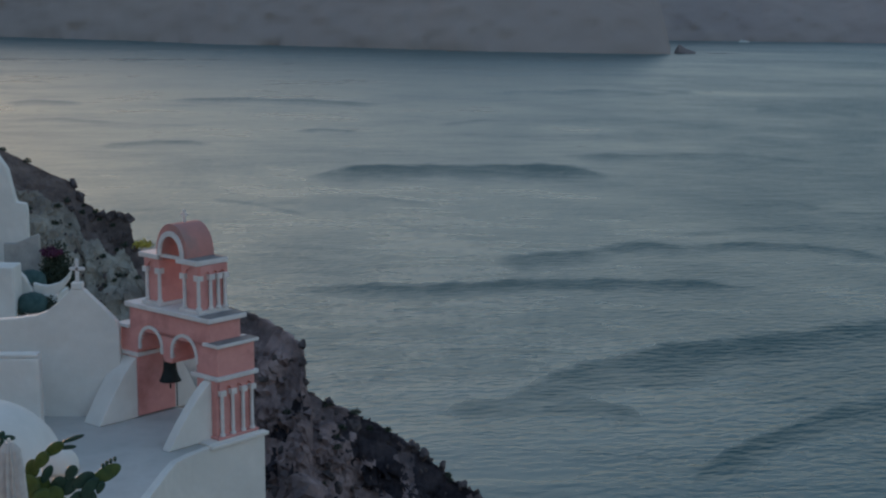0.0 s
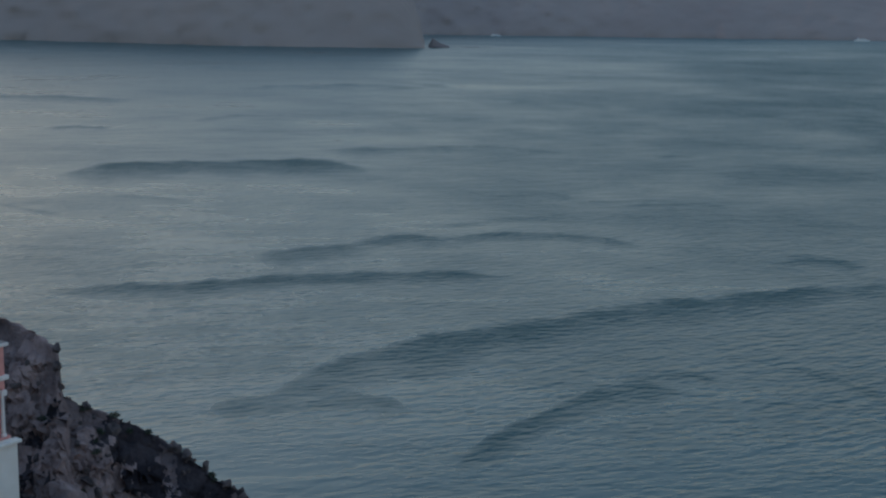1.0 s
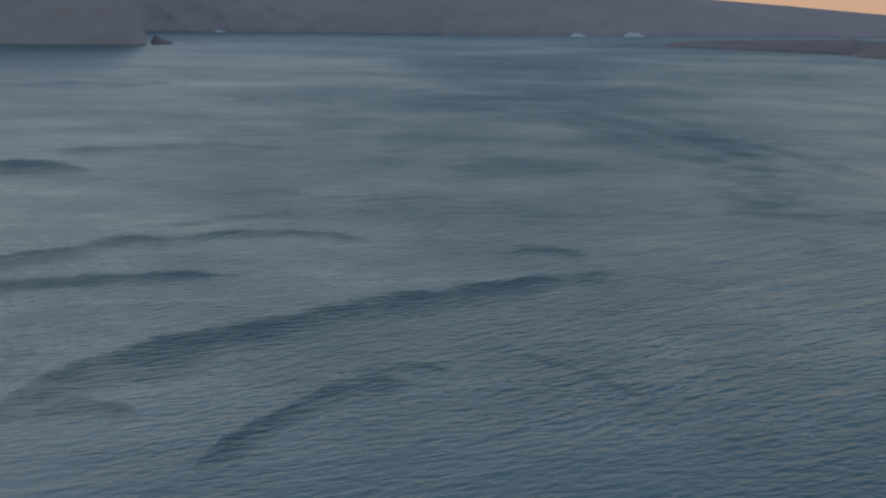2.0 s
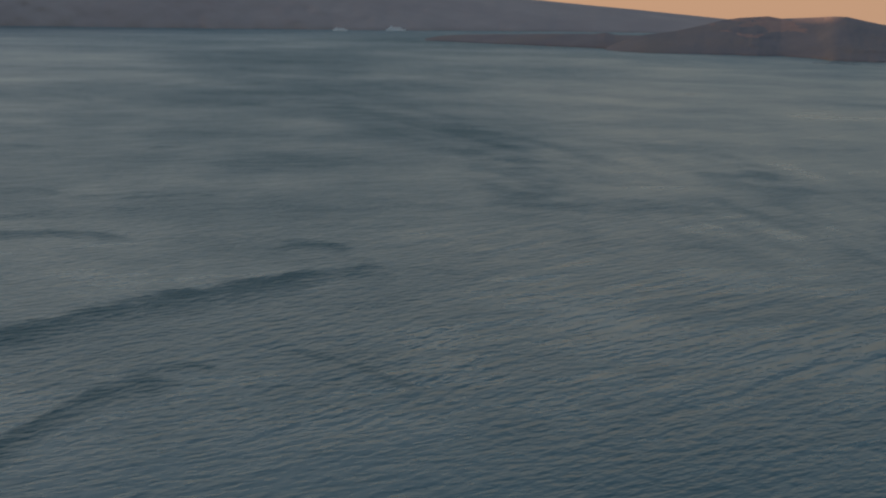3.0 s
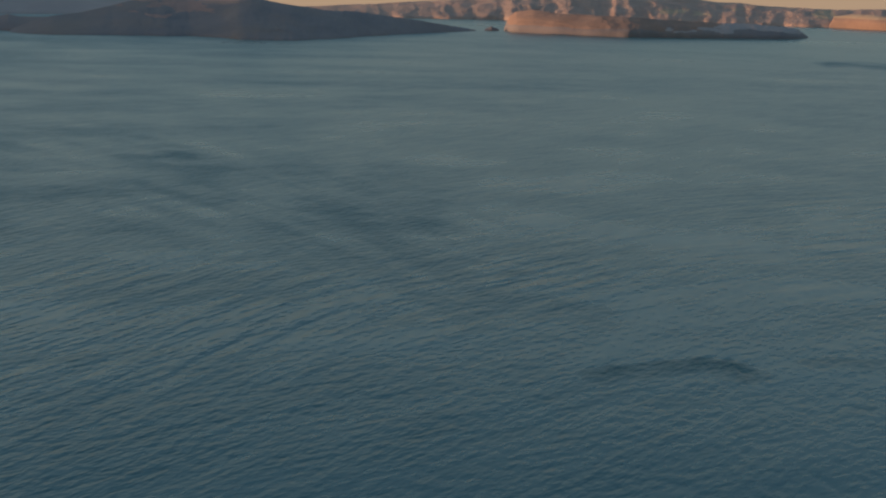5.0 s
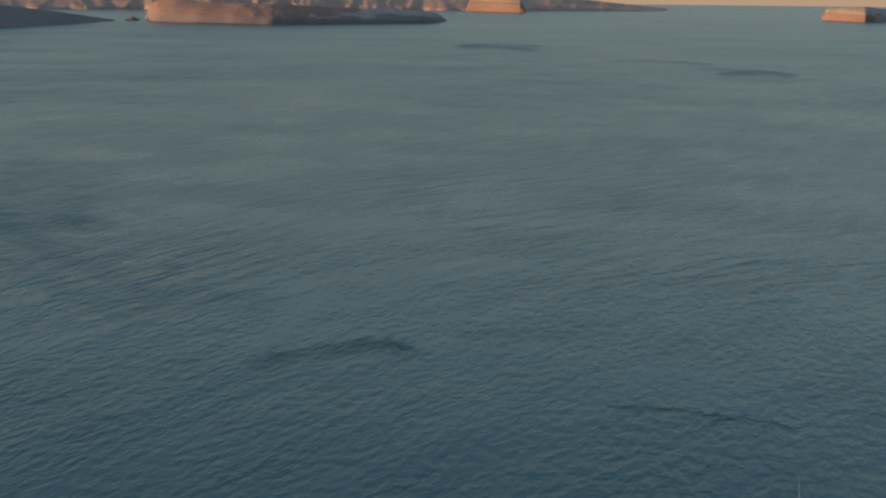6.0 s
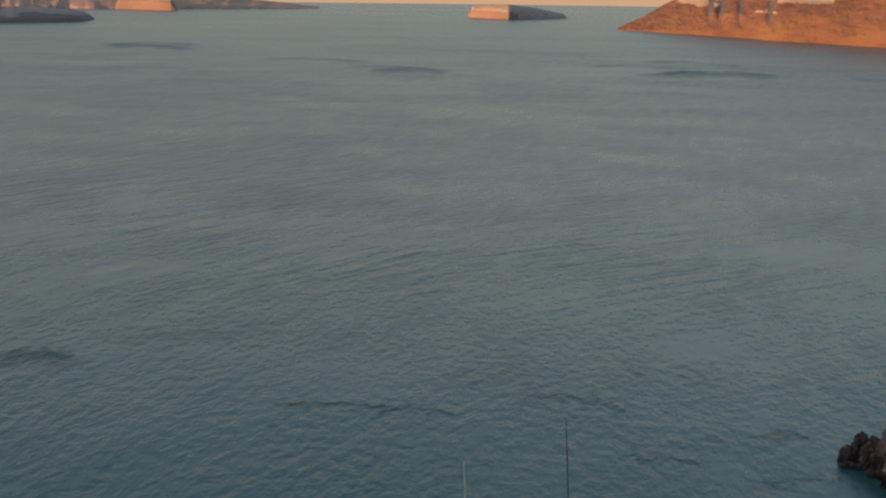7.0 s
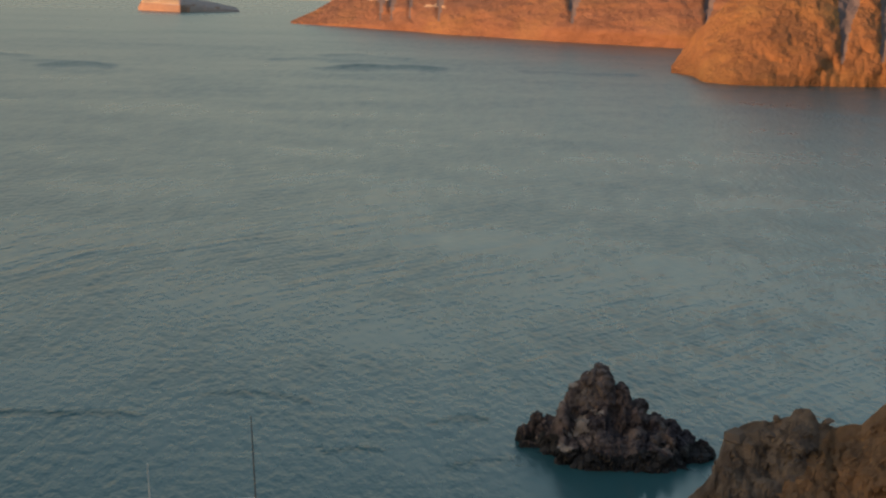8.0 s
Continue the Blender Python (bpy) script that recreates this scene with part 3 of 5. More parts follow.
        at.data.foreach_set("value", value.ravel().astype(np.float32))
    return tagged(ob, "calm blue-grey sea with wind-ruffled bands at dawn", "water", kind="structure")


sea()

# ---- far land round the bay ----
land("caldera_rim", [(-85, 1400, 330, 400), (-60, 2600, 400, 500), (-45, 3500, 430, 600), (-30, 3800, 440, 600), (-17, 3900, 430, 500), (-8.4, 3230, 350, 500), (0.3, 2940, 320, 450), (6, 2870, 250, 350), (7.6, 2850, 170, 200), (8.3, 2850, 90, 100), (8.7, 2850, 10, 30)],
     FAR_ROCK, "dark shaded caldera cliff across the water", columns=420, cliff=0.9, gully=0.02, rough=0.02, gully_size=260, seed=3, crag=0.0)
# the stretch behind the rim is unseen, heightened to shade the lava island
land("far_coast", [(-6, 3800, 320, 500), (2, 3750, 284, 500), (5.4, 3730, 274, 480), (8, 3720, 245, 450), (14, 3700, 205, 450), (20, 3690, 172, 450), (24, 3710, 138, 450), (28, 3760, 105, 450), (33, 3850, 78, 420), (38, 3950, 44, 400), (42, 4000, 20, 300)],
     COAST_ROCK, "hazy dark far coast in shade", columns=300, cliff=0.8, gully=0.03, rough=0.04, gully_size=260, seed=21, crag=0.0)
# pale flecks: a white town, and sunlit cliffs put into the colour
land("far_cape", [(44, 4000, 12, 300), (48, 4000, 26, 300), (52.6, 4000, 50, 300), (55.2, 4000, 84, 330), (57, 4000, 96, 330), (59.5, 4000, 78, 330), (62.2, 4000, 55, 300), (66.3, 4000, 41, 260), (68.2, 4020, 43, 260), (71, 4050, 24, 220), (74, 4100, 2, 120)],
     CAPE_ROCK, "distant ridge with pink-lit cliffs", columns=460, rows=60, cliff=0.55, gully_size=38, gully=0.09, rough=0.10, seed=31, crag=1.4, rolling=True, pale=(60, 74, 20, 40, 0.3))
land("lava_spit", [(28.48, 3063, 1, 60), (29.0, 3042, 7, 90), (29.94, 3004, 11, 120), (31.41, 2948, 15, 120), (33.5, 2875, 20, 120), (35.1, 2827, 23, 120), (35.42, 2813, 27, 120), (35.8, 2798, 23, 120), (37.6, 2760, 24, 120), (39, 2760, 10, 100)],
     ISLAND_ROCK, "low dark spit of lava behind the island", "island", columns=300, cliff=0.6, gully=0.05, gully_size=40, rough=0.05, seed=25, crag=0.0, ease=0.5)
land("lava_island", [(35.47, 2746, 2, 60), (36.1, 2690, 16, 104), (37.0, 2658, 28, 149), (38.1, 2652, 35, 196), (39.2, 2646, 48, 235), (39.8, 2643, 57, 254), (40.5, 2645, 62, 270), (41.5, 2654, 64, 288), (42.0, 2658, 60, 294), (43.4, 2600, 66, 300), (43.9, 2525, 68, 298), (44.4, 2519, 68, 295), (45.2, 2520, 61, 287), (46.15, 2542, 54, 270), (47.5, 2606, 44, 235), (48.75, 2736, 38, 187), (49.8, 2840, 32, 138), (51.3, 2975, 19, 60), (52.4, 3076, 8, 40), (53.0, 3140, 1, 30)],
     ISLAND_ROCK, "dark lava island with a flat-topped hill", "island", columns=460, rows=60, cliff=0.85, gully=0.10, gully_size=75, rough=0.05, seed=5, crag=0.0, ease=0.9, pale=(39.6, 42.8, 34, 57, -0.08, SUNLIT_LAVA))
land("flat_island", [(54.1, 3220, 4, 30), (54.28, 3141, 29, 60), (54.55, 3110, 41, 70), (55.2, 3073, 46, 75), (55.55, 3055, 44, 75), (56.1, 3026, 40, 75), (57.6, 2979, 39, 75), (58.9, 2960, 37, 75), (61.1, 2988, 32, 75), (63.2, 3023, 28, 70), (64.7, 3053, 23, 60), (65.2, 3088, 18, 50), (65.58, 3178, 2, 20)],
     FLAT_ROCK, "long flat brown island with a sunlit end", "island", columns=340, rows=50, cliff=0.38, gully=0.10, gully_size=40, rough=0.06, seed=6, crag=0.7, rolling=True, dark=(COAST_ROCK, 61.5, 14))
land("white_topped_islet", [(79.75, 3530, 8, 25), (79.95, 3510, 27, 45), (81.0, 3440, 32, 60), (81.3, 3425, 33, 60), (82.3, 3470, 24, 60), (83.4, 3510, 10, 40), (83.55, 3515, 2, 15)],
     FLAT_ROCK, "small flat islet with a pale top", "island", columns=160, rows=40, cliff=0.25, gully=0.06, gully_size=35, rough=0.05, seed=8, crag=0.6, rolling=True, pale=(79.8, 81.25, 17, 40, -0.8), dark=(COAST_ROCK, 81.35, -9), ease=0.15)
land("sunlit_cliff_coast", [(85.5, 2880, 2, 30), (86.4, 2830, 22, 120), (87.2, 2790, 46, 190), (88.6, 2710, 84, 250), (91.7, 2513, 120, 300), (96, 2348, 150, 300), (100.4, 2250, 180, 300), (112, 2100, 220, 300), (135, 2100, 220, 300)],
     RED_ROCK, "steep sunlit red-brown cliffs above the sea", columns=700, rows=80, cliff=0.62, gully=0.08, gully_size=80, rough=0.12, seed=9, crag=2.6, rolling=True, ravine_shade=RAVINE_SHADE, pale=(87.2, 93.5, 42, 75, 0.02), cuts=((88.9, 0.10, 10), (89.3, 0.12, 14), (90.0, 0.10, 10), (91.15, 0.16, 22), (96.3, 0.26, 30), (101.4, 0.26, 28)))
land("sunlit_headland", [(100.2, 1690, 4, 30), (101.0, 1650, 40, 100), (101.4, 1560, 55, 120), (102.6, 1536, 92, 180), (104.7, 1542, 130, 220), (108, 1570, 160, 240), (125, 1750, 190, 260)],
     HEADLAND_ROCK, "sunlit orange-brown headland with steep gullies", columns=520, rows=90, cliff=0.7, gully=0.035, gully_size=140, rough=0.10, seed=10, crag=2.1, rolling=True, ravine_shade=RAVINE_SHADE, cuts=((106.5, 0.30, 17), (107.95, 0.30, 16)))
land("pointed_islet", [(8.85, 2880, 3, 10), (9.0, 2875, 19, 16), (9.15, 2875, 14, 16), (9.3, 2875, 9, 16), (9.65, 2880, 3, 10)], ISLAND_ROCK, "tiny dark islet off the cape", "rock", columns=40, rows=16, cliff=0.7, gully_size=12, seed=12, crag=1.0)
land("red_point", [(66.3, 3985, 3, 20), (66.5, 3975, 30, 40), (67.2, 3930, 37, 45), (67.9, 3880, 36, 45), (68.4, 3850, 32, 40), (68.65, 3850, 3, 20)], FLAT_ROCK, "small red sunlit cliff with a pale top", columns=140, rows=34, cliff=0.25, gully=0.06, gully_size=30, rough=0.05, seed=41, crag=0.6, rolling=True, ease=0.1, pale=(66.4, 68.6, 25, 50, -0.5))
land("gap_islet", [(53.35, 3170, 2, 8), (53.6, 3165, 9, 14), (53.9, 3170, 2, 8)], ISLAND_ROCK, "tiny dark rock between two islands", "rock", columns=36, rows=14, cliff=0.5, gully=0.1, gully_size=10, seed=44, crag=1.5)


# ---- near cliffs ----
def cliff_sheet(name, crest, material, label, columns, rows, reach, steep, big, small, seed, floor=-4.0, back=120.0, outcrop=0.0, other=None, patch=None, grit=1.0):
    """A cliff face turned to the viewpoint. crest: rows of (bearing, distance, degrees below eye level)."""
    c = np.array(crest, float)
    b = np.linspace(c[0, 0], c[-1, 0], columns)
    cd = np.interp(b, c[:, 0], c[:, 1])
    cz = EYE_Z - cd * np.tan(np.radians(np.interp(b, c[:, 0], c[:, 2])))
    v = np.concatenate([-np.linspace(1, 0, rows) ** 1.6, np.linspace(0, 1, rows // 4)[1:] ** 1.5])
    V, B = np.meshgrid(v, b, indexing="ij")
    A = np.radians(B) * cd
    a = np.abs(V)
    rad = cd + np.where(V < 0, V * reach, V * back)
    z = cz + np.where(V < 0, -(a ** 0.85) * reach * steep, -(a ** 0.8) * (cz + 6))
    fade = np.clip(a * 14, 0.10, 1)
    crag = np.abs(fbm(A / (big * 0.45), z / (big * 0.6), 4, seed + 5))
    z = z + fade * big * (0.30 * fbm(A / big, rad / big, 6, seed) + 0.22 * fbm(A / (big * 0.5), rad / (big * 0.5) + z / big, 5, seed + 2, ridged=True))
    z = z + small * fbm(A / small / 3, rad / small / 3, 4, seed + 8) * np.clip(a * 30, 0.4, 1)
    rad = rad - np.clip(a * 20, 0, 1) * big * 0.30 * crag
    x, y = polar(B, rad)
    x, y, z = craggy(x, y, z, big * 0.30, big * 0.75, seed + 30, np.clip(a * 25, 0.15, 1))
    x, y, z = blocky(x, y, z, small * grit, small * 3.0, seed + 54, np.clip(a * 40, 0.3, 1))
    x, y, z = craggy(x, y, z, small * 0.6 * grit, small * 1.8, seed + 50, np.clip(a * 40, 0.4, 1))
    ob = sheet(name, x, y, np.maximum(z, floor), material)
    if outcrop:     # a harder, darker layer along the crest
        ob.data.materials.append(UMBER)
        hit = a < outcrop * (1 + 0.9 * fbm(A / 6, A * 0, 4, seed + 77) + 0.25 * fbm(A / 1.5, rad / 1.5, 3, seed + 78))
        ob.data.polygons.foreach_set("material_index", hit[:-1, :-1].ravel().astype(np.int32))
    if patch:       # darker lava lumps, with the shade of hollows put into their colour
        ob.data.materials.append(patch[0])
        hit = fbm(A / patch[1], z / (patch[1] * 0.8), 5, seed + 91, 0.6) + patch[3] * (B + 6) > patch[2]
        ob.data.polygons.foreach_set("material_index", hit[:-1, :-1].ravel().astype(np.int32))
    if other:       # bare rock up to a bearing, soil beyond
        ob.data.materials.append(other[0])
        hit = B + 12 * a + 2.6 * fbm(A / 9, z / 9, 4, seed + 81) < other[1]
        ob.data.polygons.foreach_set("material_index", hit[:-1, :-1].ravel().astype(np.int32))
    return tagged(ob, label, "cliff", kind="structure")


cliff_sheet("tuff_cliff", [(-60, 120, -4), (-30, 130, 1.0), (-20, 132, 4.6), (-17.0, 130, 5.85), (-16.0, 130, 6.3), (-15.2, 130, 6.75), (-14.3, 130, 7.1), (-13.95, 129, 7.75), (-13.6, 128, 8.0), (-13.2, 127, 8.42), (-12.5, 126, 8.48), (-12.2, 125, 8.65), (-12.1, 124, 9.3), (-11.4, 122, 10.55), (-10, 119, 11.5), (-9.4, 117, 12.2)],
            TUFF, "grey tuff cliff with a dark outcrop along its crest", 700, 190, 70, 0.9, 5.0, 0.55, 2, floor=70, outcrop=0.028, grit=0.5)
cliff_sheet("lava_cliff", [(-10.5, 108, 11.4), (-8.6, 106, 12.0), (-7.6, 105, 12.35), (-6.4, 102, 12.9), (-5.75, 100, 13.55), (-5.55, 99.5, 13.8), (-5.5, 99, 15.3), (-4.8, 99, 15.75), (-2.9, 98, 16.55), (-1.6, 97, 17.3), (-0.3, 96, 18.3), (1.8, 94, 19.65), (4.5, 90, 22.5), (12, 80, 32), (30, 60, 48)],
            LAVA, "steep dark lava cliff with loose boulders", 860, 220, 60, 1.0, 7.0, 0.9, 12, patch=(BLACK_LAVA_SHADE, 2.2, 0.22, 0.035), grit=0.75)
cliff_sheet("brown_cliff", [(100.3, 229, 25.2), (101.0, 229, 21.4), (101.6, 229, 20.1), (102.3, 229, 19.4), (102.75, 229, 18.8), (102.98, 229, 17.9), (103.12, 229, 17.45), (103.45, 230, 17.1), (104.1, 230, 16.95), (105.0, 231, 16.8), (105.6, 231, 16.55), (105.72, 231, 16.25), (105.95, 231, 16.15), (106.25, 231, 16.18), (106.5, 231, 16.4), (106.7, 231, 16.65), (106.95, 231, 16.6), (107.1, 231, 16.68), (107.3, 232, 16.8), (108.31, 233, 16.5), (108.6, 233, 16.15), (109.0, 233, 15.8), (110, 234, 15.1), (115, 240, 13), (140, 240, 6)],
            OCHRE, "brown volcanic cliff below the village", 700, 200, 80, 0.75, 6.5, 1.5, 22, back=60, grit=0.38, other=(GREYBROWN, 106.4))


def crag_mesh(name, seed):
    """An angular boulder: the hull of scattered corners."""
    rng = random.Random(seed)
    bm = bmesh.new()
    for _ in range(22):
        d = Vector((rng.gauss(0, 1), rng.gauss(0, 1), rng.gauss(0, 1))).normalized() * rng.uniform(0.38, 0.56)
        bm.verts.new((d.x, d.y, d.z * 0.8))
    bmesh.ops.convex_hull(bm, input=list(bm.verts))
    bmesh.ops.delete(bm, geom=[v for v in bm.verts if not v.link_faces], context="VERTS")
    me = bpy.data.meshes.new(name)
    bm.to_mesh(me)
    bm.free()
    return me


def strew(cliff, count, spans, sizes, material, seed, name="boulder", crest=0):
    """Loose boulders lying on a cliff sheet, each a part of it."""
    rng = random.Random(seed)
    shapes = [crag_mesh(name, seed + k) for k in range(4)]
    for me in shapes:
        me.materials.append(material)
    co = [v.co for v in cliff.data.vertices]
    keep = [p for p in co if spans[0] < math.degrees(math.atan2(p.x, p.y)) < spans[1] and spans[2] < math.hypot(p.x, p.y) < spans[3]]
    spots = [rng.choice(keep) for _ in range(count)]
    if crest:
        c = np.array(keep)
        b, rise = np.degrees(np.arctan2(c[:, 0], c[:, 1])), (c[:, 2] - EYE_Z) / np.hypot(c[:, 0], c[:, 1])
        for _ in range(crest):
            near = np.where(np.abs(b - rng.uniform(spans[0], spans[1])) < 0.06)[0]
            if len(near):
                spots.append(keep[near[np.argmax(rise[near])]])
    for p in spots:
        s = rng.uniform(0, 1) ** 2.2 * (sizes[1] - sizes[0]) + sizes[0]
        ob = new(name, rng.choice(shapes))
        ob.parent = cliff
        ob.matrix_basis = Matrix.LocRotScale(p + Vector((0, 0, 0.12 * s)), Euler((rng.uniform(0, 6), rng.uniform(0, 6), rng.uniform(0, 6))), (s, s * rng.uniform(0.7, 1.1), s * rng.uniform(0.7, 1)))


def lumpy_rock(name, m, size, peaks, material, label, seed, lump, cells=150, category="rock", wet_to=1.9, tones=None):
    """A crag rising from the sea out of several peaks: (along, deep, top, half length, half depth, sharpness)."""
    u = np.linspace(-1, 1, cells)
    U, V = np.meshgrid(u * size[0], u * size[1], indexing="ij")
    wu, wv = U + lump * 0.28 * fbm(U / lump, V / lump, 4, seed), V + lump * 0.4 * fbm(U / lump + 50, V / lump, 4, seed + 1)
    h = np.full(U.shape, -6.0)
    for pu, pv, top, ru, rv, k in peaks:
        q = np.sqrt(((wu - pu) / ru) ** 2 + ((wv - pv) / rv) ** 2)
        h = np.maximum(h, (top + 5) * (1 - np.clip(q / 1.5, 0, 1.3) ** k) - 5)
    terr = lump * 0.55
    steps = np.floor(h / terr) * terr + terr * np.clip((h / terr - np.floor(h / terr)) * 2.2, 0, 1)
    h = 0.6 * h + 0.4 * steps
    h = h + (h > -5.5) * lump * 0.30 * fbm(U / lump, V / lump, 5, seed + 2)
    ux, uy, uz = craggy(U, V, h, lump * 0.20, lump * 1.3, seed + 9, (h > -5.0) * 1.0)
    ux, uy, uz = blocky(ux, uy, uz, lump * 0.42, lump * 1.7, seed + 12, (h > -5.0) * 1.0, 1.5)
    ux, uy, uz = blocky(ux, uy, uz, lump * 0.20, lump * 0.6, seed + 14, (h > -5.0) * 1.0, 1.3)
    ux, uy, uz = craggy(ux, uy, uz, lump * 0.09, lump * 0.35, seed + 16, (h > -5.0) * 1.0)
    ob = sheet(name, ux, uy, uz, material)
    ob.matrix_world = m
    ob.data.materials.append(WET)
    wet = uz < wet_to + wet_to * 0.8 * fbm(ux / 5, uy / 5, 4, seed + 5)
    which = wet.astype(np.int32)
    if tones:       # shade of cracks put into dark patches; lighter grey patches on one flank
        ob.data.materials.append(BLACK_LAVA_SHADE), ob.data.materials.append(GREY_FACE)
        mottle = fbm(ux / 4.5, uz / 5.5 + uy / 9, 5, seed + 31, 0.6)
        which[~wet & (mottle > tones[0] + 0.022 * (uz - 8) - 0.010 * ux)] = 2
        which[~wet & (fbm(ux / 3.2, uz / 2.6 + uy / 5, 4, seed + 37) > tones[1] + 0.07 * np.abs(ux - tones[2]) + 0.05 * np.abs(uz - tones[3]))] = 3
    ob.data.polygons.foreach_set("material_index", which[:-1, :-1].ravel())
    return tagged(ob, label, category, kind="structure")


rx, ry = polar(99.15, 331)
lumpy_rock("sea_rock", pose(rx, ry, 0, 0, 0, -99), (30, 24), [
    (-6.4, 1, 19.8, 5.6, 8, 2.0), (-5.5, 1, 17.6, 8.2, 10, 1.35), (-9.3, 1, 17.2, 2.6, 6, 2.4), (-12.0, 1, 15.6, 2.0, 5, 3.0), (-14.2, -1, 11.0, 1.6, 8, 3.2), (-17.6, 0, 5.6, 1.5, 4, 3.0), (-1.2, 1, 16.4, 2.4, 7, 2.6),
    (2.6, 0, 12.2, 2.8, 9, 2.6), (6.6, 0, 9.6, 3.0, 9, 2.8), (10.2, -1, 8.2, 2.2, 8, 3.0), (13.0, -1, 5.2, 2.6, 7, 2.4), (17.5, 0, 2.6, 3.6, 6, 2.0), (-6, -8, 6.6, 7.2, 5.2, 3.4), (5, -8, 4.6, 6.5, 4.6, 3.2)],
    BROWN, "craggy dark brown rock standing in the sea", 3, 3.6, 300, wet_to=3.4, tones=(0.10, -0.12, -13.0, 8.0))
rx, ry = polar(95.48, 335)
lumpy_rock("low_sea_rock", pose(rx, ry, 0, 0, 0, -95), (9, 8), [(-0.8, -3.6, 1.5, 3.4, 1.0, 3.2), (-2.7, 1.0, 3.6, 1.5, 1.2, 3), (0.5, 2.2, 6.8, 1.9, 1.8, 3), (3.4, 2.0, 6.4, 2.2, 2.2, 3), (2.6, -1.2, 4.6, 2.6, 2.0, 2.6)], BROWN, "low jagged rock beside the large sea rock", 7, 1.8, 110, wet_to=1.4)


# ---- the hill on which the village and the viewpoint stand ----
def village_hill():
    b = np.linspace(0, 360, 241)
    r = np.concatenate([[0.02, 1.0], np.linspace(2, 60, 34), np.geomspace(64, 1200, 40)])
    R, B = np.meshgrid(r, b, indexing="ij")
    x, y = polar(B, R)
    side = np.clip(np.minimum(B - 114, 312 - B) / 30, 0, 1)
    side = side * side * (3 - 2 * side)
    rear = 108.4 + (R / 60).clip(0, 1) * 14 - (R / 500).clip(0, 3) ** 1.5 * 25 + 3 * fbm(x / 30, y / 30, 5, 3) * (R / 30).clip(0, 1)
    front = np.maximum(108.4 - 1.15 * np.clip(R - 2.0, 0, None), -5)
    return tagged(sheet("village_hill", x, y, side * rear + (1 - side) * front, TUFF), "stony hillside on which the viewpoint stands", "hillside", kind="structure")


village_hill()


def terrace_ground():
    b, r = np.linspace(-48, -4, 90), np.linspace(3, 66, 80)
    R, B = np.meshgrid(r, b, indexing="ij")
    x, y = polar(B, R)
    z = 104 - R * 0.28 + 0.8 * fbm(x / 5, y / 5, 5, 4) - np.clip((B + 12) / 8, 0, 1) * 9 - np.clip(R - 44, 0, 99) * 0.5
    z[-1] = 60
    return tagged(sheet("terrace_ground", x, y, z, TUFF), "bare stony ground under the white houses", "ground", kind="structure")


terrace_ground()


# ---- bell tower: local x runs along the front to the right, y into the depth, z up from its base ----
def arch(cx, r, z0, n=12, tall=1.0, flip=False):
    pts = [(cx + r * math.cos(a), z0 + tall * r * math.sin(a)) for a in np.linspace(0, math.pi, n + 1)]
    return pts[::-1] if flip else pts


def archivolt(cx, r, z0, band, y0, y1, tall=1.0, leg=0.18):
    return prism([(cx + r + band, z0 - leg)] + arch(cx, r + band, z0, 14, tall) + [(cx - r - band, z0 - leg), (cx - r, z0 - leg)] + arch(cx, r, z0, 14, tall, True) + [(cx + r, z0 - leg)], "y", y0, y1)


def column(parent, x, y, z0, z1, r=0.055):
    shaft = part("column", lathe([(r * 1.5, z0), (r * 1.5, z0 + 0.05), (r, z0 + 0.09), (r * 0.92, z1 - 0.16), (r * 1.2, z1 - 0.14)], 12, x, y), TRIM, parent, smooth=False)
    part("capital", box(x - r * 1.7, x + r * 1.7, y - r * 1.7, y + r * 1.7, z1 - 0.15, z1, 0.012), TRIM, shaft)


def arcade(parent, x0, x1, ys, z0, z1, r):
    """A pink plate with small round arches standing on columns along the side."""
    pts = [(ys[0] - 0.08, z0)]
    for p, q in zip(ys, ys[1:]):
        c = (p + q) / 2
        pts += [(c - r, z0)] + [(c + r * math.cos(a), z0 + r * math.sin(a)) for a in np.linspace(math.pi, 0, 9)][1:-1] + [(c + r, z0)]
    pts += [(ys[-1] + 0.08, z0), (ys[-1] + 0.08, z1), (ys[0] - 0.08, z1)]
    part("arcade", prism(pts, "x", x0, x1), PINK, parent)


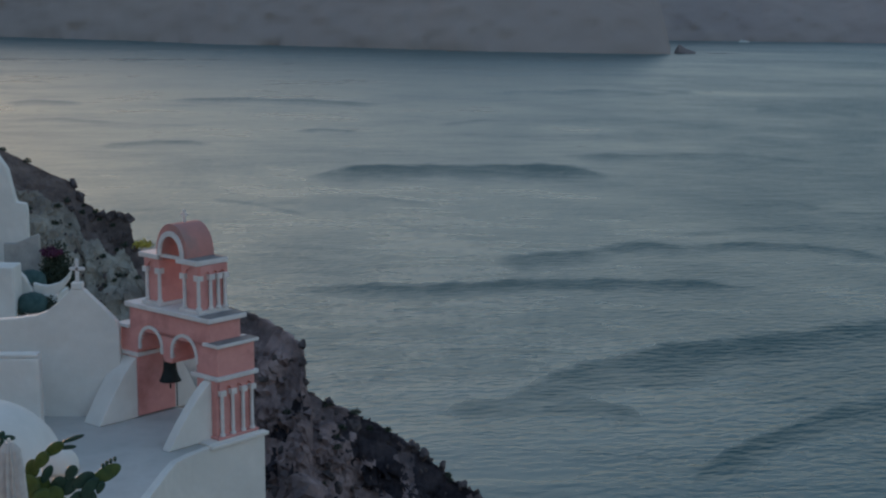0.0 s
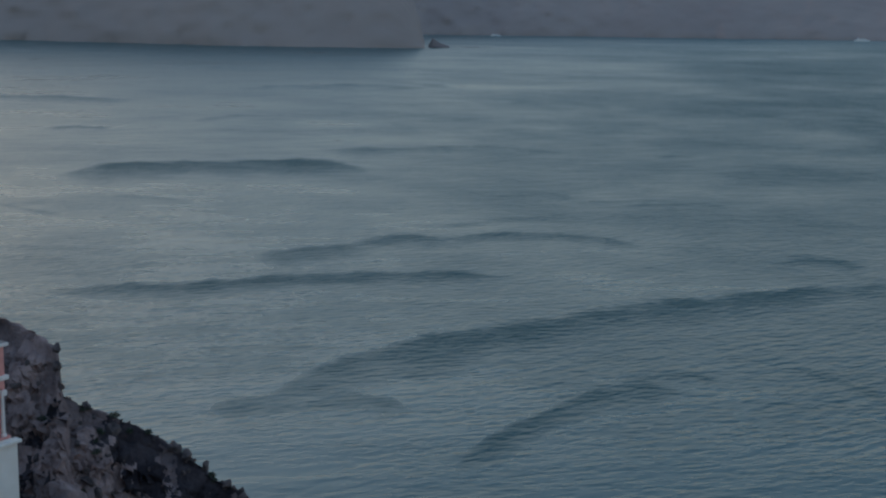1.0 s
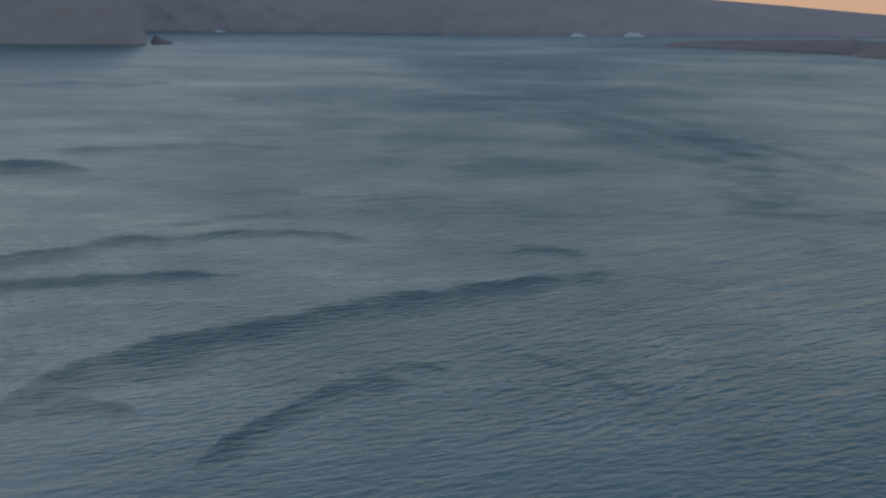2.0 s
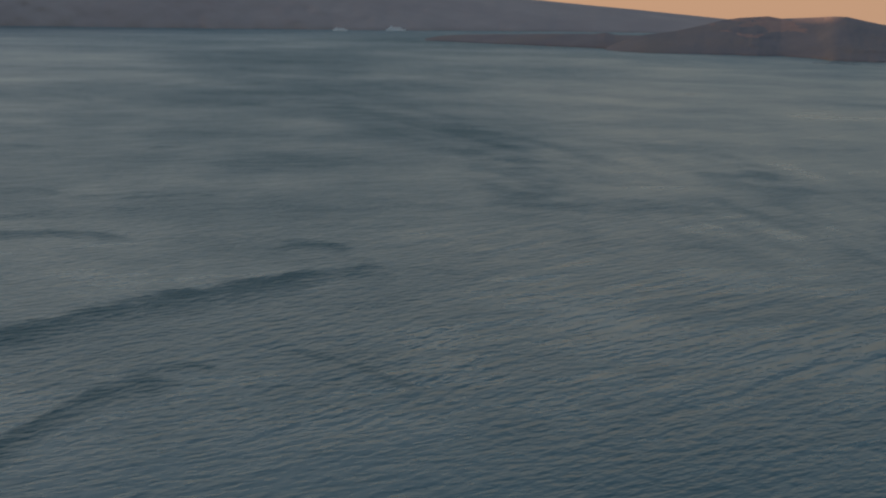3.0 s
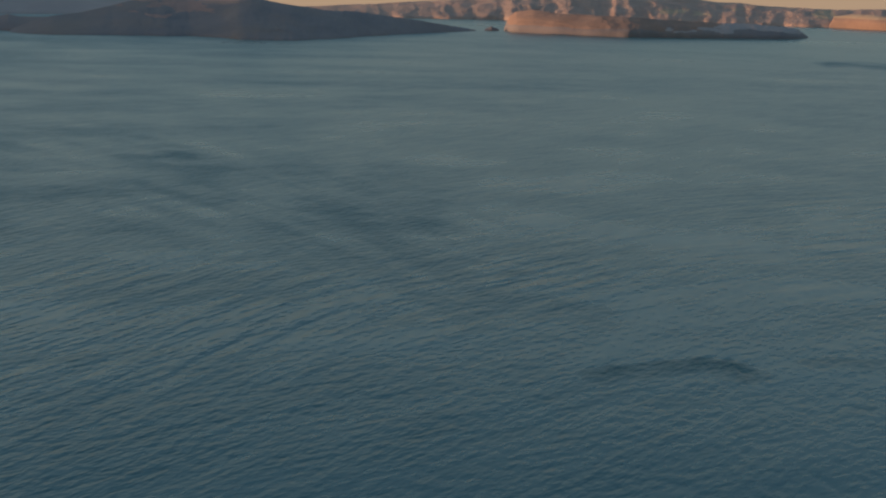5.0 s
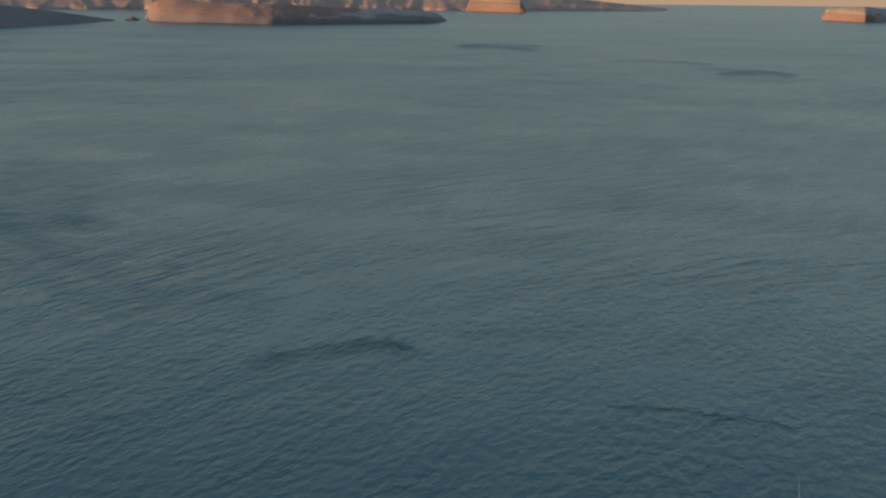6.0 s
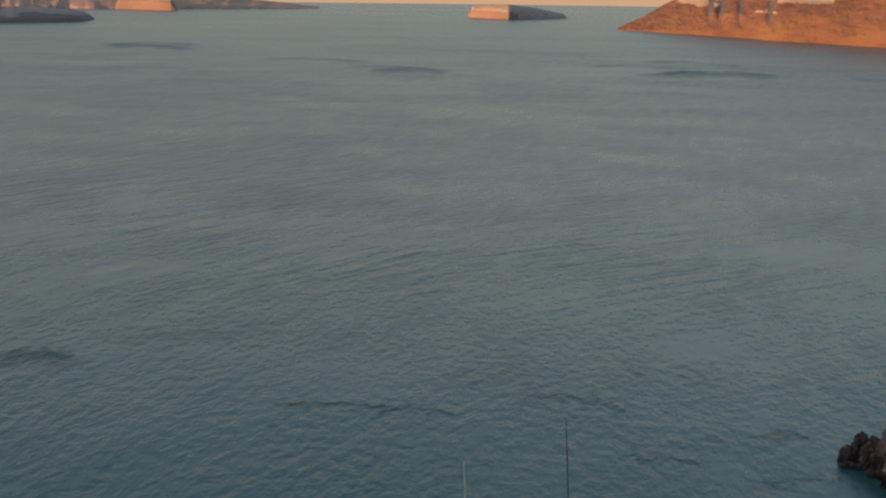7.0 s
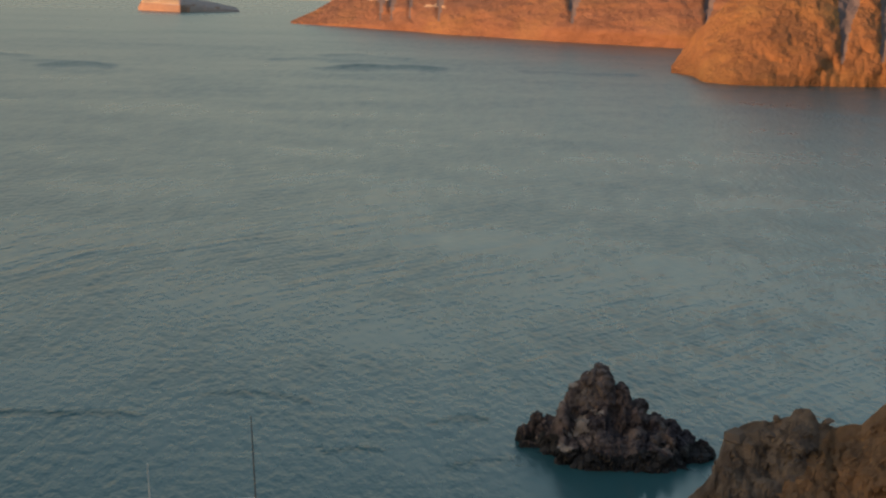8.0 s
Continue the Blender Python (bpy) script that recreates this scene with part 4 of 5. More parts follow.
def bell_tower():
    m = Matrix(((0.757, 0.654, 0, -6.04), (-0.654, 0.757, 0, 37.1), (0, 0, 1, 98.5), (0, 0, 0, 1)))
    t = empty("bell_tower", m, "pink plaster church bell tower with white trim and arches", "bell tower")
    deep, set_back = 1.27, 1.08
    # lower stage: two barrel arches over one wide opening, a corbel hanging between them
    out = [(-3.82, 0), (-3.82, 2.45), (0.22, 2.45), (0.22, 0), (-0.55, 0), (-0.55, 1.9), (-0.58, 1.9)] + arch(-1.04, 0.46, 2.08) + [(-1.50, 1.88), (-1.58, 1.74), (-1.88, 1.74), (-1.96, 1.88)] + arch(-2.44, 0.43, 2.12) + [(-2.87, 1.9), (-3.05, 1.9), (-3.05, 0)]
    part("lower_stage", prism(out, "y", 0, deep, 0.012), PINK, t)
    part("side_wall", box(0.221, 0.29, 0.001, deep - 0.001, 1.56, 2.449, 0.01), PINK, t)
    ys = (0.14, 0.50, 0.86, 1.17)
    arcade(t, 0.223, 0.29, ys, 1.28, 1.555, 0.13)
    for y in ys:
        column(t, 0.27, y, 0.06, 1.30, 0.054)
    part("plinth", box(-0.05, 0.36, -0.06, deep + 0.06, 0.0, 0.07, 0.015), PINK, t)
    part("archivolt", archivolt(-1.04, 0.46, 2.08, 0.09, -0.035, 0.06), TRIM, t)
    part("archivolt", archivolt(-2.44, 0.43, 2.12, 0.09, -0.035, 0.06), TRIM, t)
    part("impost", box(-3.90, -3.00, -0.05, deep + 0.05, 1.68, 1.795, 0.02), TRIM, t)
    part("impost", box(-0.72, 0.38, -0.07, deep + 0.07, 1.57, 1.685, 0.02), TRIM, t)
    part("step_ledge", box(-0.22, 0.40, -0.08, deep + 0.08, 2.452, 2.545, 0.02), TRIM, t)
    part("step_ledge", box(-3.90, -3.34, -0.08, deep + 0.08, 2.452, 2.545, 0.02), TRIM, t)
    part("ledge_top", box(-0.01, 0.37, -0.05, deep + 0.05, 2.546, 2.557), WEATHERED, t, "grey weathered ledge top")
    part("ledge_top", box(-0.38, 0.09, -0.08, set_back + 0.08, 3.206, 3.216), WEATHERED, t, "grey weathered ledge top")
    part("ledge_top", box(-0.98, -0.52, 0.06, 1.08, 4.631, 4.641), WEATHERED, t, "grey weathered ledge top")
    part("upper_block", box(-3.36, -0.02, 0.01, set_back - 0.01, 2.44, 3.07, 0.015), PINK, t)
    part("ledge", box(-3.44, 0.12, -0.11, set_back + 0.11, 3.072, 3.205, 0.03), TRIM, t)
    # upper stage: one arch between pairs of columns, under a barrel vault
    x0, x1, y0, y1 = -2.84, -0.43, 0.10, 1.02
    for a, b in ((x0 + 0.09, -2.13), (-1.18, x1 - 0.09)):
        part("pier", box(a, b, y0 + 0.07, y1 - 0.03, 3.27, 4.49, 0.012), PINK, t)
        part("plinth", box(a - 0.12, b + 0.05, y0 - 0.05, y1 + 0.05, 3.206, 3.305, 0.02), TRIM, t)
        w = b - a
        for x in (a + 0.03, b - 0.06):
            column(t, x, y0 + 0.05, 3.305, 4.24, 0.056)
        plate = [(a - 0.02, 4.24), (a + 0.08, 4.24)] + [(a + w / 2 - 0.02 + 0.19 * math.cos(q), 4.24 + 0.17 * math.sin(q)) for q in np.linspace(math.pi, 0, 9)] + [(b - 0.02, 4.24), (b, 4.24), (b, 4.49), (a - 0.02, 4.49)]
        part("arcade", prism(plate, "y", y0, y0 + 0.068), PINK, t)
        part("cornice", box(a - 0.16, b + 0.03, y0 - 0.09, y1 + 0.09, 4.492, 4.63, 0.03), TRIM, t)
    ys = (0.20, 0.46, 0.72, 0.95)
    arcade(t, x1 - 0.088, x1 - 0.02, ys, 4.24, 4.49, 0.095)
    for y in ys[1:]:
        column(t, x1 - 0.04, y, 3.305, 4.25, 0.053)
    cx = -1.60
    vault = arch(cx, 0.64, 4.71, 22, 1.24) + arch(cx, 0.40, 4.71, 16, 1.16, True)
    part("vault", prism([(cx + 0.64, 4.47)] + vault[:23] + [(cx - 0.64, 4.47), (cx - 0.40, 4.47)] + vault[23:] + [(cx + 0.40, 4.47)], "y", y0, y1, 0.012), PINK_WORN, t)
    part("archivolt", archivolt(cx, 0.40, 4.71, 0.12, y0 - 0.06, y0 - 0.002, 1.16, 0.08), TRIM, t)
    part("tie_band", box(cx - 0.46, cx + 0.42, y0 - 0.02, y0 + 0.09, 4.57, 4.65, 0.01), TRIM, t)
    part("finial_cross", box(-0.03, 0.03, -0.03, 0.03, -0.02, 0.34, 0.004, box(-0.12, 0.12, -0.028, 0.028, 0.17, 0.235)), TRIM, t).matrix_basis = pose(cx, 0.56, 5.50)
    # curved buttresses stand out from the front
    for x, half, reach, top in ((-3.46, 0.36, 1.3, 1.66), (-0.12, 0.15, 1.45, 1.56)):
        pts = [(0.02, -0.05), (0.02, top)] + [(-reach * s, (top - 0.02) * (1 - s ** 1.3) - 0.05 * s) for s in np.linspace(0.02, 1, 14)]
        part("buttress", prism(pts, "x", x - half, x + half, 0.04), WHITE, t)
    back = [(deep - 0.02, -0.05), (deep - 0.02, 1.66)] + [(deep + 1.0 * s, 1.64 * (1 - s ** 1.3) - 0.05 * s) for s in np.linspace(0.02, 1, 14)]
    part("rear_buttress", prism(back, "x", -3.82, -3.10, 0.04), WHITE, t)
    # bell on a beam in the opening
    part("yoke", box(-2.58, -2.2, 0.52, 0.68, 1.70, 1.88, 0.01), BRONZE, t)
    bell = part("bell", lathe([(0.05, 0.54), (0.13, 0.52), (0.17, 0.44), (0.19, 0.24), (0.24, 0.10), (0.31, 0.0), (0.27, 0.0)], 24), BRONZE, t, "dark green-black bronze bell", True)
    bell.matrix_basis = pose(-2.42, 0.6, 1.0) @ Matrix.Diagonal((0.98, 0.98, 1.38, 1))
    part("clapper", lathe([(0.012, -0.16), (0.03, -0.1), (0.012, -0.06), (0.012, 0.3)], 8), BRONZE, bell)
    part("bell_rope", lathe([(0.016, -0.5), (0.016, 0.02)], 8, 0.22, 0.05), BRONZE, bell, "thin dark bell rope")
    return t


bell_tower()


# ---- church, terraces and houses ----
def tower_frame(x, y, z):
    return Matrix(((0.757, 0.654, 0, -6.04), (-0.654, 0.757, 0, 37.1), (0, 0, 1, 98.5), (0, 0, 0, 1))) @ pose(x, y, z)


def cross(parent, x, y, z, h):
    w = h * 0.075
    b = box(x - w, x + w, y - w, y + w, z, z + h, 0.01)
    box(x - h * 0.27, x + h * 0.27, y - w, y + w, z + h * 0.55, z + h * 0.70, 0.01, b)
    for dx, dz in ((-0.27, 0.625), (0.27, 0.625), (0, 1.0)):
        bmesh.ops.create_icosphere(b, subdivisions=1, radius=w * 1.25, matrix=Matrix.Translation((x + dx * h, y, z + dz * h)))
    part("cross", b, TRIM, parent, "small white masonry cross")


def church():
    c = empty("church", pose(-9.98, 39.1, 98.53), "whitewashed church with a curved gable and cross", "church")
    gable = [(-4.5, -9), (-4.5, 2.5), (-2.4, 2.62), (-1.7, 2.68), (-1.15, 2.76), (-0.85, 2.88), (-0.5, 3.16), (-0.3, 3.36), (-0.17, 3.50), (0.17, 3.50), (0.3, 3.36), (0.7, 2.98), (1.05, 2.60), (1.12, 2.4), (1.12, -9)]
    part("gable_wall", prism(gable, "y", 0.1, 0.4, 0.04), WHITE, c)
    roof = [(-2.3 + 2.2 * math.cos(a), -0.3 + 1.5 * math.sin(a)) for a in np.linspace(0, math.pi, 20)]
    part("roof", prism(roof + [(-4.5, -9), (-0.1, -9)], "y", 0.4, 4.0), WHITE, c)
    side = [(0.2 + 0.85 * math.cos(a), 0.2 + 1.4 * math.sin(a)) for a in np.linspace(0, math.pi, 18)]
    part("aisle_roof", prism(side + [(-0.65, -9), (1.05, -9)], "y", 0.4, 4.0), WHITE, c)
    part("pedestal", box(-0.15, 0.15, 0.08, 0.38, 3.5, 3.68, 0.03), WHITE, c)
    cross(c, 0.0, 0.23, 3.66, 0.62)
    return c


church()


def terrace():
    t = empty("roof_terrace", tower_frame(0, 0, 0), "whitewashed flat roof terrace below the bell tower", "terrace")
    edge = [(-6.5, 1.42), (-6.5, -7.5), (4.5, -7.5), (3.85, -6.0), (2.87, -4.57), (1.95, -3.35), (1.25, -2.45), (0.78, -1.8), (0.56, -1.15), (0.45, -0.45), (0.45, 1.46)]
    part("slab", prism(edge, "z", -9, -0.06, 0.04), WHITE, t)
    inner = [(-6.35, 1.3), (-6.35, -7.3), (4.2, -7.3), (3.62, -6.0), (2.66, -4.62), (1.74, -3.4), (1.06, -2.52), (0.60, -1.86), (0.40, -1.2), (0.29, -0.47), (0.29, 1.3)]
    part("floor_finish", prism(inner, "z", -0.059, -0.054), WORN_LIME, t, "worn greyish limewashed floor")
    part("pedestal", box(-0.55, 0.42, -0.45, 1.28, -0.058, 0.0, 0.02), WHITE, t)
    part("edge_cap", box(0.30, 0.56, -0.45, 1.52, -0.13, -0.03, 0.03), WHITE, t)
    part("rear_parapet", box(-4.9, -3.0, 2.3, 2.6, -1, 1.5, 0.06), WHITE, t)
    return t


terrace()


def white_house(name, m, size, label, bevel=0.08):
    h = empty(name, m, label, "house")
    part("wall", box(-size[0], size[0], -size[1], size[1], -6, size[2] - 0.1, bevel), WHITE, h)
    part("roof", box(-size[0] + 0.03, size[0] - 0.03, -size[1] + 0.03, size[1] - 0.03, size[2] - 0.099, size[2], 0.04), WHITE, h)
    return h


white_house("side_house", pose(-12.55, 37.55, 98.42, 0, 0, 3), (1.95, 0.22, 2.22), "plain whitewashed block beside the church")


def dome():
    d = empty("vaulted_roof", pose(-11.0, 33.6, 98.5), "white domed roof in front of the church", "roof")
    prof = [(2.0 * math.cos(a), 1.95 * math.sin(a)) for a in np.linspace(0, math.pi / 2, 14)]
    part("shell", lathe([(2.0, -5)] + prof, 40), WHITE, d, smooth=True)
    return d


dome()


def chimney():
    c = empty("chimney", pose(-7.47, 27.6, 95.0), "whitewashed chimney with a rounded cap", "chimney")
    part("stack", lathe([(0.33, 0.0), (0.33, 5.75)], 24), WHITE, c, smooth=False)
    part("cap", lathe([(0.36, 5.76)] + [(0.36 * math.cos(a), 5.84 + 0.40 * math.sin(a)) for a in np.linspace(0, math.pi / 2, 9)], 24), WHITE, c, smooth=True)
    return c


chimney()


# shade on the upper house's lower wall, put into a grey plaster colour
WALL_SHADE = mat("shaded_wall_grey", (0.34, 0.325, 0.31), (0.45, 0.43, 0.41), 2, 0.9, 0.3)


def upper_house():
    h = empty("upper_house", pose(-19.0, 58.0, 98.3), "white house with a rounded stepped gable on the hillside", "house")
    out = [(-5, -4), (-5, 7.2), (1.2, 5.45), (1.65, 4.76), (1.89, 3.63), (1.95, 3.44), (2.32, 3.38), (2.36, 3.1), (2.3, -4)]
    part("gable_wall", prism(out, "y", 0, 0.4, 0.06), WHITE, h)
    part("body", box(-5, 0.9, 0.4, 4.0, -4, 3.0, 0.06), WHITE, h)
    part("lower_wall", prism([(1.85, -4), (1.85, 2.05), (2.3, 2.05), (2.9, 2.3), (3.2, 2.42), (3.25, 2.3), (3.25, -4)], "y", -1.6, -1.35, 0.05), WALL_SHADE, h, "lower house wall with its shade put into the grey")
    part("block", box(-3, 3.35, -5.5, -4.4, -5, 1.83, 0.08), WHITE, h)
    return h


upper_house()


def upper_terrace():
    t = empty("upper_terrace", pose(-15.0, 54.0, 98.5), "small white terrace with a curved parapet", "terrace")
    part("floor", box(-2.5, 0.6, -0.2, 1.4, -7, 0.35, 0.05), WHITE, t)
    part("lower_floor", box(-2.5, 0.8, -2.2, -0.201, -7, -0.25, 0.05), WHITE, t)
    part("parapet", prism([(-0.34, 0.30), (-0.33, 0.79), (-0.05, 0.70), (0.2, 0.68), (0.63, 0.80), (0.88, 1.0), (1.05, 1.22), (1.10, 1.2), (1.02, 0.92), (0.72, 0.50), (0.55, 0.3)], "y", -0.15, 0.12, 0.04), WHITE, t)
    part("parapet", prism([(-0.92, 0.30), (-0.90, 1.28), (-0.64, 1.0), (-0.45, 0.65), (-0.35, 0.55), (-0.345, 0.30)], "y", -0.15, 0.12, 0.04), WHITE, t)
    return t


upper_terrace()


def covered_seat(m, label):
    c = empty("covered_seat", m, label, "garden seat", "covered seats on the terrace")
    bm = lathe([(0.46, 0.0), (0.48, 0.25), (0.42, 0.48), (0.28, 0.62), (0.10, 0.68)], 22)
    for v in bm.verts:
        v.co.x *= 1.25
        v.co += Vector((0.05, 0.05, 0.03)) * noise.noise(v.co * 4)
    part("cover", bm, GREEN_CLOTH, c, smooth=True)
    part("foot", lathe([(0.3, -0.12), (0.3, 0.02)], 12), TRIM, c)
    return c


def leaf_cloud(name, m, size, count, material, label, category, seed, leaf=0.12, squash=0.7):
    """A shrub: many small leaves on short twigs."""
    rng = random.Random(seed)
    ob = empty(name, m, label, category)
    bm = bmesh.new()
    for _ in range(count):
        d = Vector((rng.gauss(0, 1), rng.gauss(0, 1), abs(rng.gauss(0, 0.9)) - 0.1)).normalized() * rng.uniform(0.45, 1.0) * (1 + 0.3 * rng.uniform(-1, 1))
        c = Vector((d.x * size, d.y * size, d.z * size * squash))
        q = Euler((rng.uniform(0, 6), rng.uniform(0, 6), rng.uniform(0, 6))).to_matrix()
        s = leaf * rng.uniform(0.6, 1.3)
        bm.faces.new([bm.verts.new(c + q @ Vector(p) * s) for p in ((-0.5, 0, 0), (0, 0.28, 0.05), (0.5, 0, 0), (0, -0.28, 0.05))])
    part("leaves", bm, material, ob)
    tw = bmesh.new()
    for k in range(6):
        a = k * 1.05
        e = Vector((math.cos(a), math.sin(a), 1.0)) * size * 0.55
        v = [tw.verts.new(p) for p in ((-0.02, 0, -0.15), (0.02, 0, -0.15), (0.02, 0.02, -0.15))] + [tw.verts.new(e + Vector(p)) for p in ((-0.008, 0, 0), (0.008, 0, 0), (0, 0.01, 0))]
        for i, j in ((0, 1), (1, 2), (2, 0)):
            tw.faces.new((v[i], v[j], v[j + 3], v[i + 3]))
    part("twigs", tw, LAVA, ob)
    return ob


SHRUB = mat("shrub_leaves", (0.024, 0.036, 0.026), (0.06, 0.078, 0.05), 5, 0.7, 0)
YELLOW = mat("yellow_blossom", (0.45, 0.36, 0.06), (0.6, 0.5, 0.12), 5, 0.8, 0)
MAGENTA = mat("magenta_blossom", (0.075, 0.025, 0.05), (0.14, 0.04, 0.085), 5, 0.8, 0)
GREEN_CLOTH = mat("dark_green_canvas", (0.03, 0.07, 0.07), (0.06, 0.11, 0.11), 4, 0.85, 0.2)
leaf_cloud("shrub", pose(-14.98, 55.9, 98.86), 0.62, 5200, SHRUB, "dark green shrub against a house wall", "shrub", 4, 0.13, 2.3)
leaf_cloud("bougainvillea", pose(-15.0, 55.3, 100.12), 0.38, 800, MAGENTA, "magenta flowering bougainvillea by a white wall", "shrub", 6)
leaf_cloud("flowering_shrub", pose(-25.1, 121.0, 89.1), 0.8, 600, YELLOW, "yellow flowering shrub on the cliff edge", "shrub", 8, 0.2)


covered_seat(pose(-15.2, 53.2, 98.37), "dark teal cloth-covered garden seat")
covered_seat(pose(-15.6, 54.5, 98.97), "teal cloth-covered seat against the parapet")


leaf_cloud("terrace_plant", pose(-14.62, 53.35, 98.3), 0.36, 800, SHRUB, "dark low plants along the terrace parapet", "plant", 15, 0.1, 1.6)
leaf_cloud("terrace_plant", pose(-15.85, 53.0, 98.3), 0.35, 500, SHRUB, "dark low plant beside the white block", "plant", 16, 0.1, 1.4)


# ---- prickly pear and folded parasol in front ----
def prickly_pear():
    t = empty("prickly_pear", pose(*(float(q) for q in polar(-15.42, 20.0)), 102.91, 0, 0, 15) @ Matrix.Scale(1.3, 4), "green prickly pear cactus with fruit along its pads", "cactus")
    rng = random.Random(3)

    def pad(x0, z0, x1, z1, width, fruit=0, material=CACTUS):
        width = width * 1.15
        length, lean = math.hypot(x1 - x0, z1 - z0) * 1.08, math.degrees(math.atan2(x1 - x0, z1 - z0))
        bm = bmesh.new()
        bmesh.ops.create_icosphere(bm, subdivisions=3, radius=0.5)
        for v in bm.verts:
            f = 0.75 + 0.5 * (v.co.z + 0.5) - 0.2 * (v.co.z + 0.5) ** 3
            v.co = Vector((v.co.x * width * f, v.co.y * 0.045 * (1 + 0.4 * noise.noise(v.co * 3)), (v.co.z + 0.5) * length))
        ob = part("pad", bm, material, t, smooth=True)
        ob.matrix_basis = pose(x0, rng.uniform(-0.08, 0.08), z0, rng.uniform(-12, 12), lean, 0) @ pose(0, 0, 0, 0, 0, rng.uniform(-35, 35))
        for k in range(fruit):
            q = (k + 0.5) / fruit - 0.5
            fb = lathe([(0.008, 0), (0.018, 0.015), (0.02, 0.04), (0.012, 0.055)], 8)
            part("fruit", fb, CACTUS_DARK, ob, "dark green fruit").matrix_basis = pose(-width * 0.44 * (1 - 0.5 * q * q), 0, length * (0.72 + 0.5 * q), 0, -62, 0)
    part("stem", lathe([(0.10, -0.32), (0.09, 0.0), (0.05, 0.12)], 10, -0.1, 0), UMBER, t, "woody brown stem")
    for row in ((-0.27, 0.10, -0.25, 0.46, 0.21), (-0.25, 0.40, -0.19, 0.61, 0.15), (-0.19, 0.55, -0.06, 0.72, 0.12), (-0.09, 0.67, 0.10, 0.81, 0.11),
                (-0.19, 0.22, -0.10, 0.40, 0.18), (-0.13, 0.10, -0.13, 0.31, 0.21), (0.04, 0.08, -0.03, 0.31, 0.18), (-0.1, -0.26, -0.30, 0.12, 0.2), (-0.08, -0.26, 0.10, 0.14, 0.22)):
        pad(*row)
    for row in ((0.09, 0.79, 0.31, 0.86, 0.05), (0.04, 0.72, 0.23, 0.735, 0.045), (-0.12, 0.34, -0.03, 0.52, 0.11), (0.09, 0.19, 0.19, 0.37, 0.17), (0.13, 0.40, 0.22, 0.545, 0.11), (0.18, 0.28, 0.40, 0.40, 0.14),
                (0.27, 0.19, 0.44, 0.36, 0.12), (0.44, 0.19, 0.50, 0.33, 0.08), (0.15, -0.12, 0.24, 0.22, 0.2), (0.40, -0.1, 0.33, 0.24, 0.16), (-0.03, 0.25, 0.09, 0.39, 0.12), (-0.53, 0.86, -0.49, 0.94, 0.06), (-0.52, 0.89, -0.38, 0.867, 0.055), (-0.50, 0.2, -0.50, 0.89, 0.09)):
        pad(*row, material=CACTUS_DARK)
    pad(0.36, 0.30, 0.67, 0.46, 0.14, 4)
    return t


prickly_pear()


def folded_parasol():
    x, y = (float(q) for q in polar(-17.05, 19.0))
    p = empty("folded_parasol", pose(x, y, 102.2), "folded white canvas parasol on a terrace", "parasol")
    bm, n = bmesh.new(), 28
    rings = []
    for z, r in ((0.25, 0.19), (0.7, 0.20), (1.2, 0.18), (1.7, 0.15), (2.0, 0.115), (2.10, 0.05)):
        rings.append([bm.verts.new(((r + (0.045 if k % 2 else -0.045) * r / 0.2) * math.cos(2 * math.pi * k / n), (r + (0.045 if k % 2 else -0.045) * r / 0.2) * math.sin(2 * math.pi * k / n), z)) for k in range(n)])
    for a, b in zip(rings, rings[1:]):
        for k in range(n):
            bm.faces.new((a[k], a[(k + 1) % n], b[(k + 1) % n], b[k]))
    bm.faces.new(rings[0][::-1]), bm.faces.new(rings[-1])
    part("canopy", bm, CANVAS, p)
    part("pole", lathe([(0.025, -0.4), (0.025, 2.11), (0.03, 2.12), (0.02, 2.15)], 12), STEEL, p)
    part("base", lathe([(0.28, -0.45), (0.28, -0.39), (0.06, -0.36)], 20), BRONZE, p)
    return p


folded_parasol()
w = empty("planter_wall", pose(-5.2, 19.0, 102.62), "low white wall bed holding the cactus", "wall")
part("bed", box(-1.8, 1.0, -1.6, 1.6, -5, -0.02, 0.05), WHITE, w)


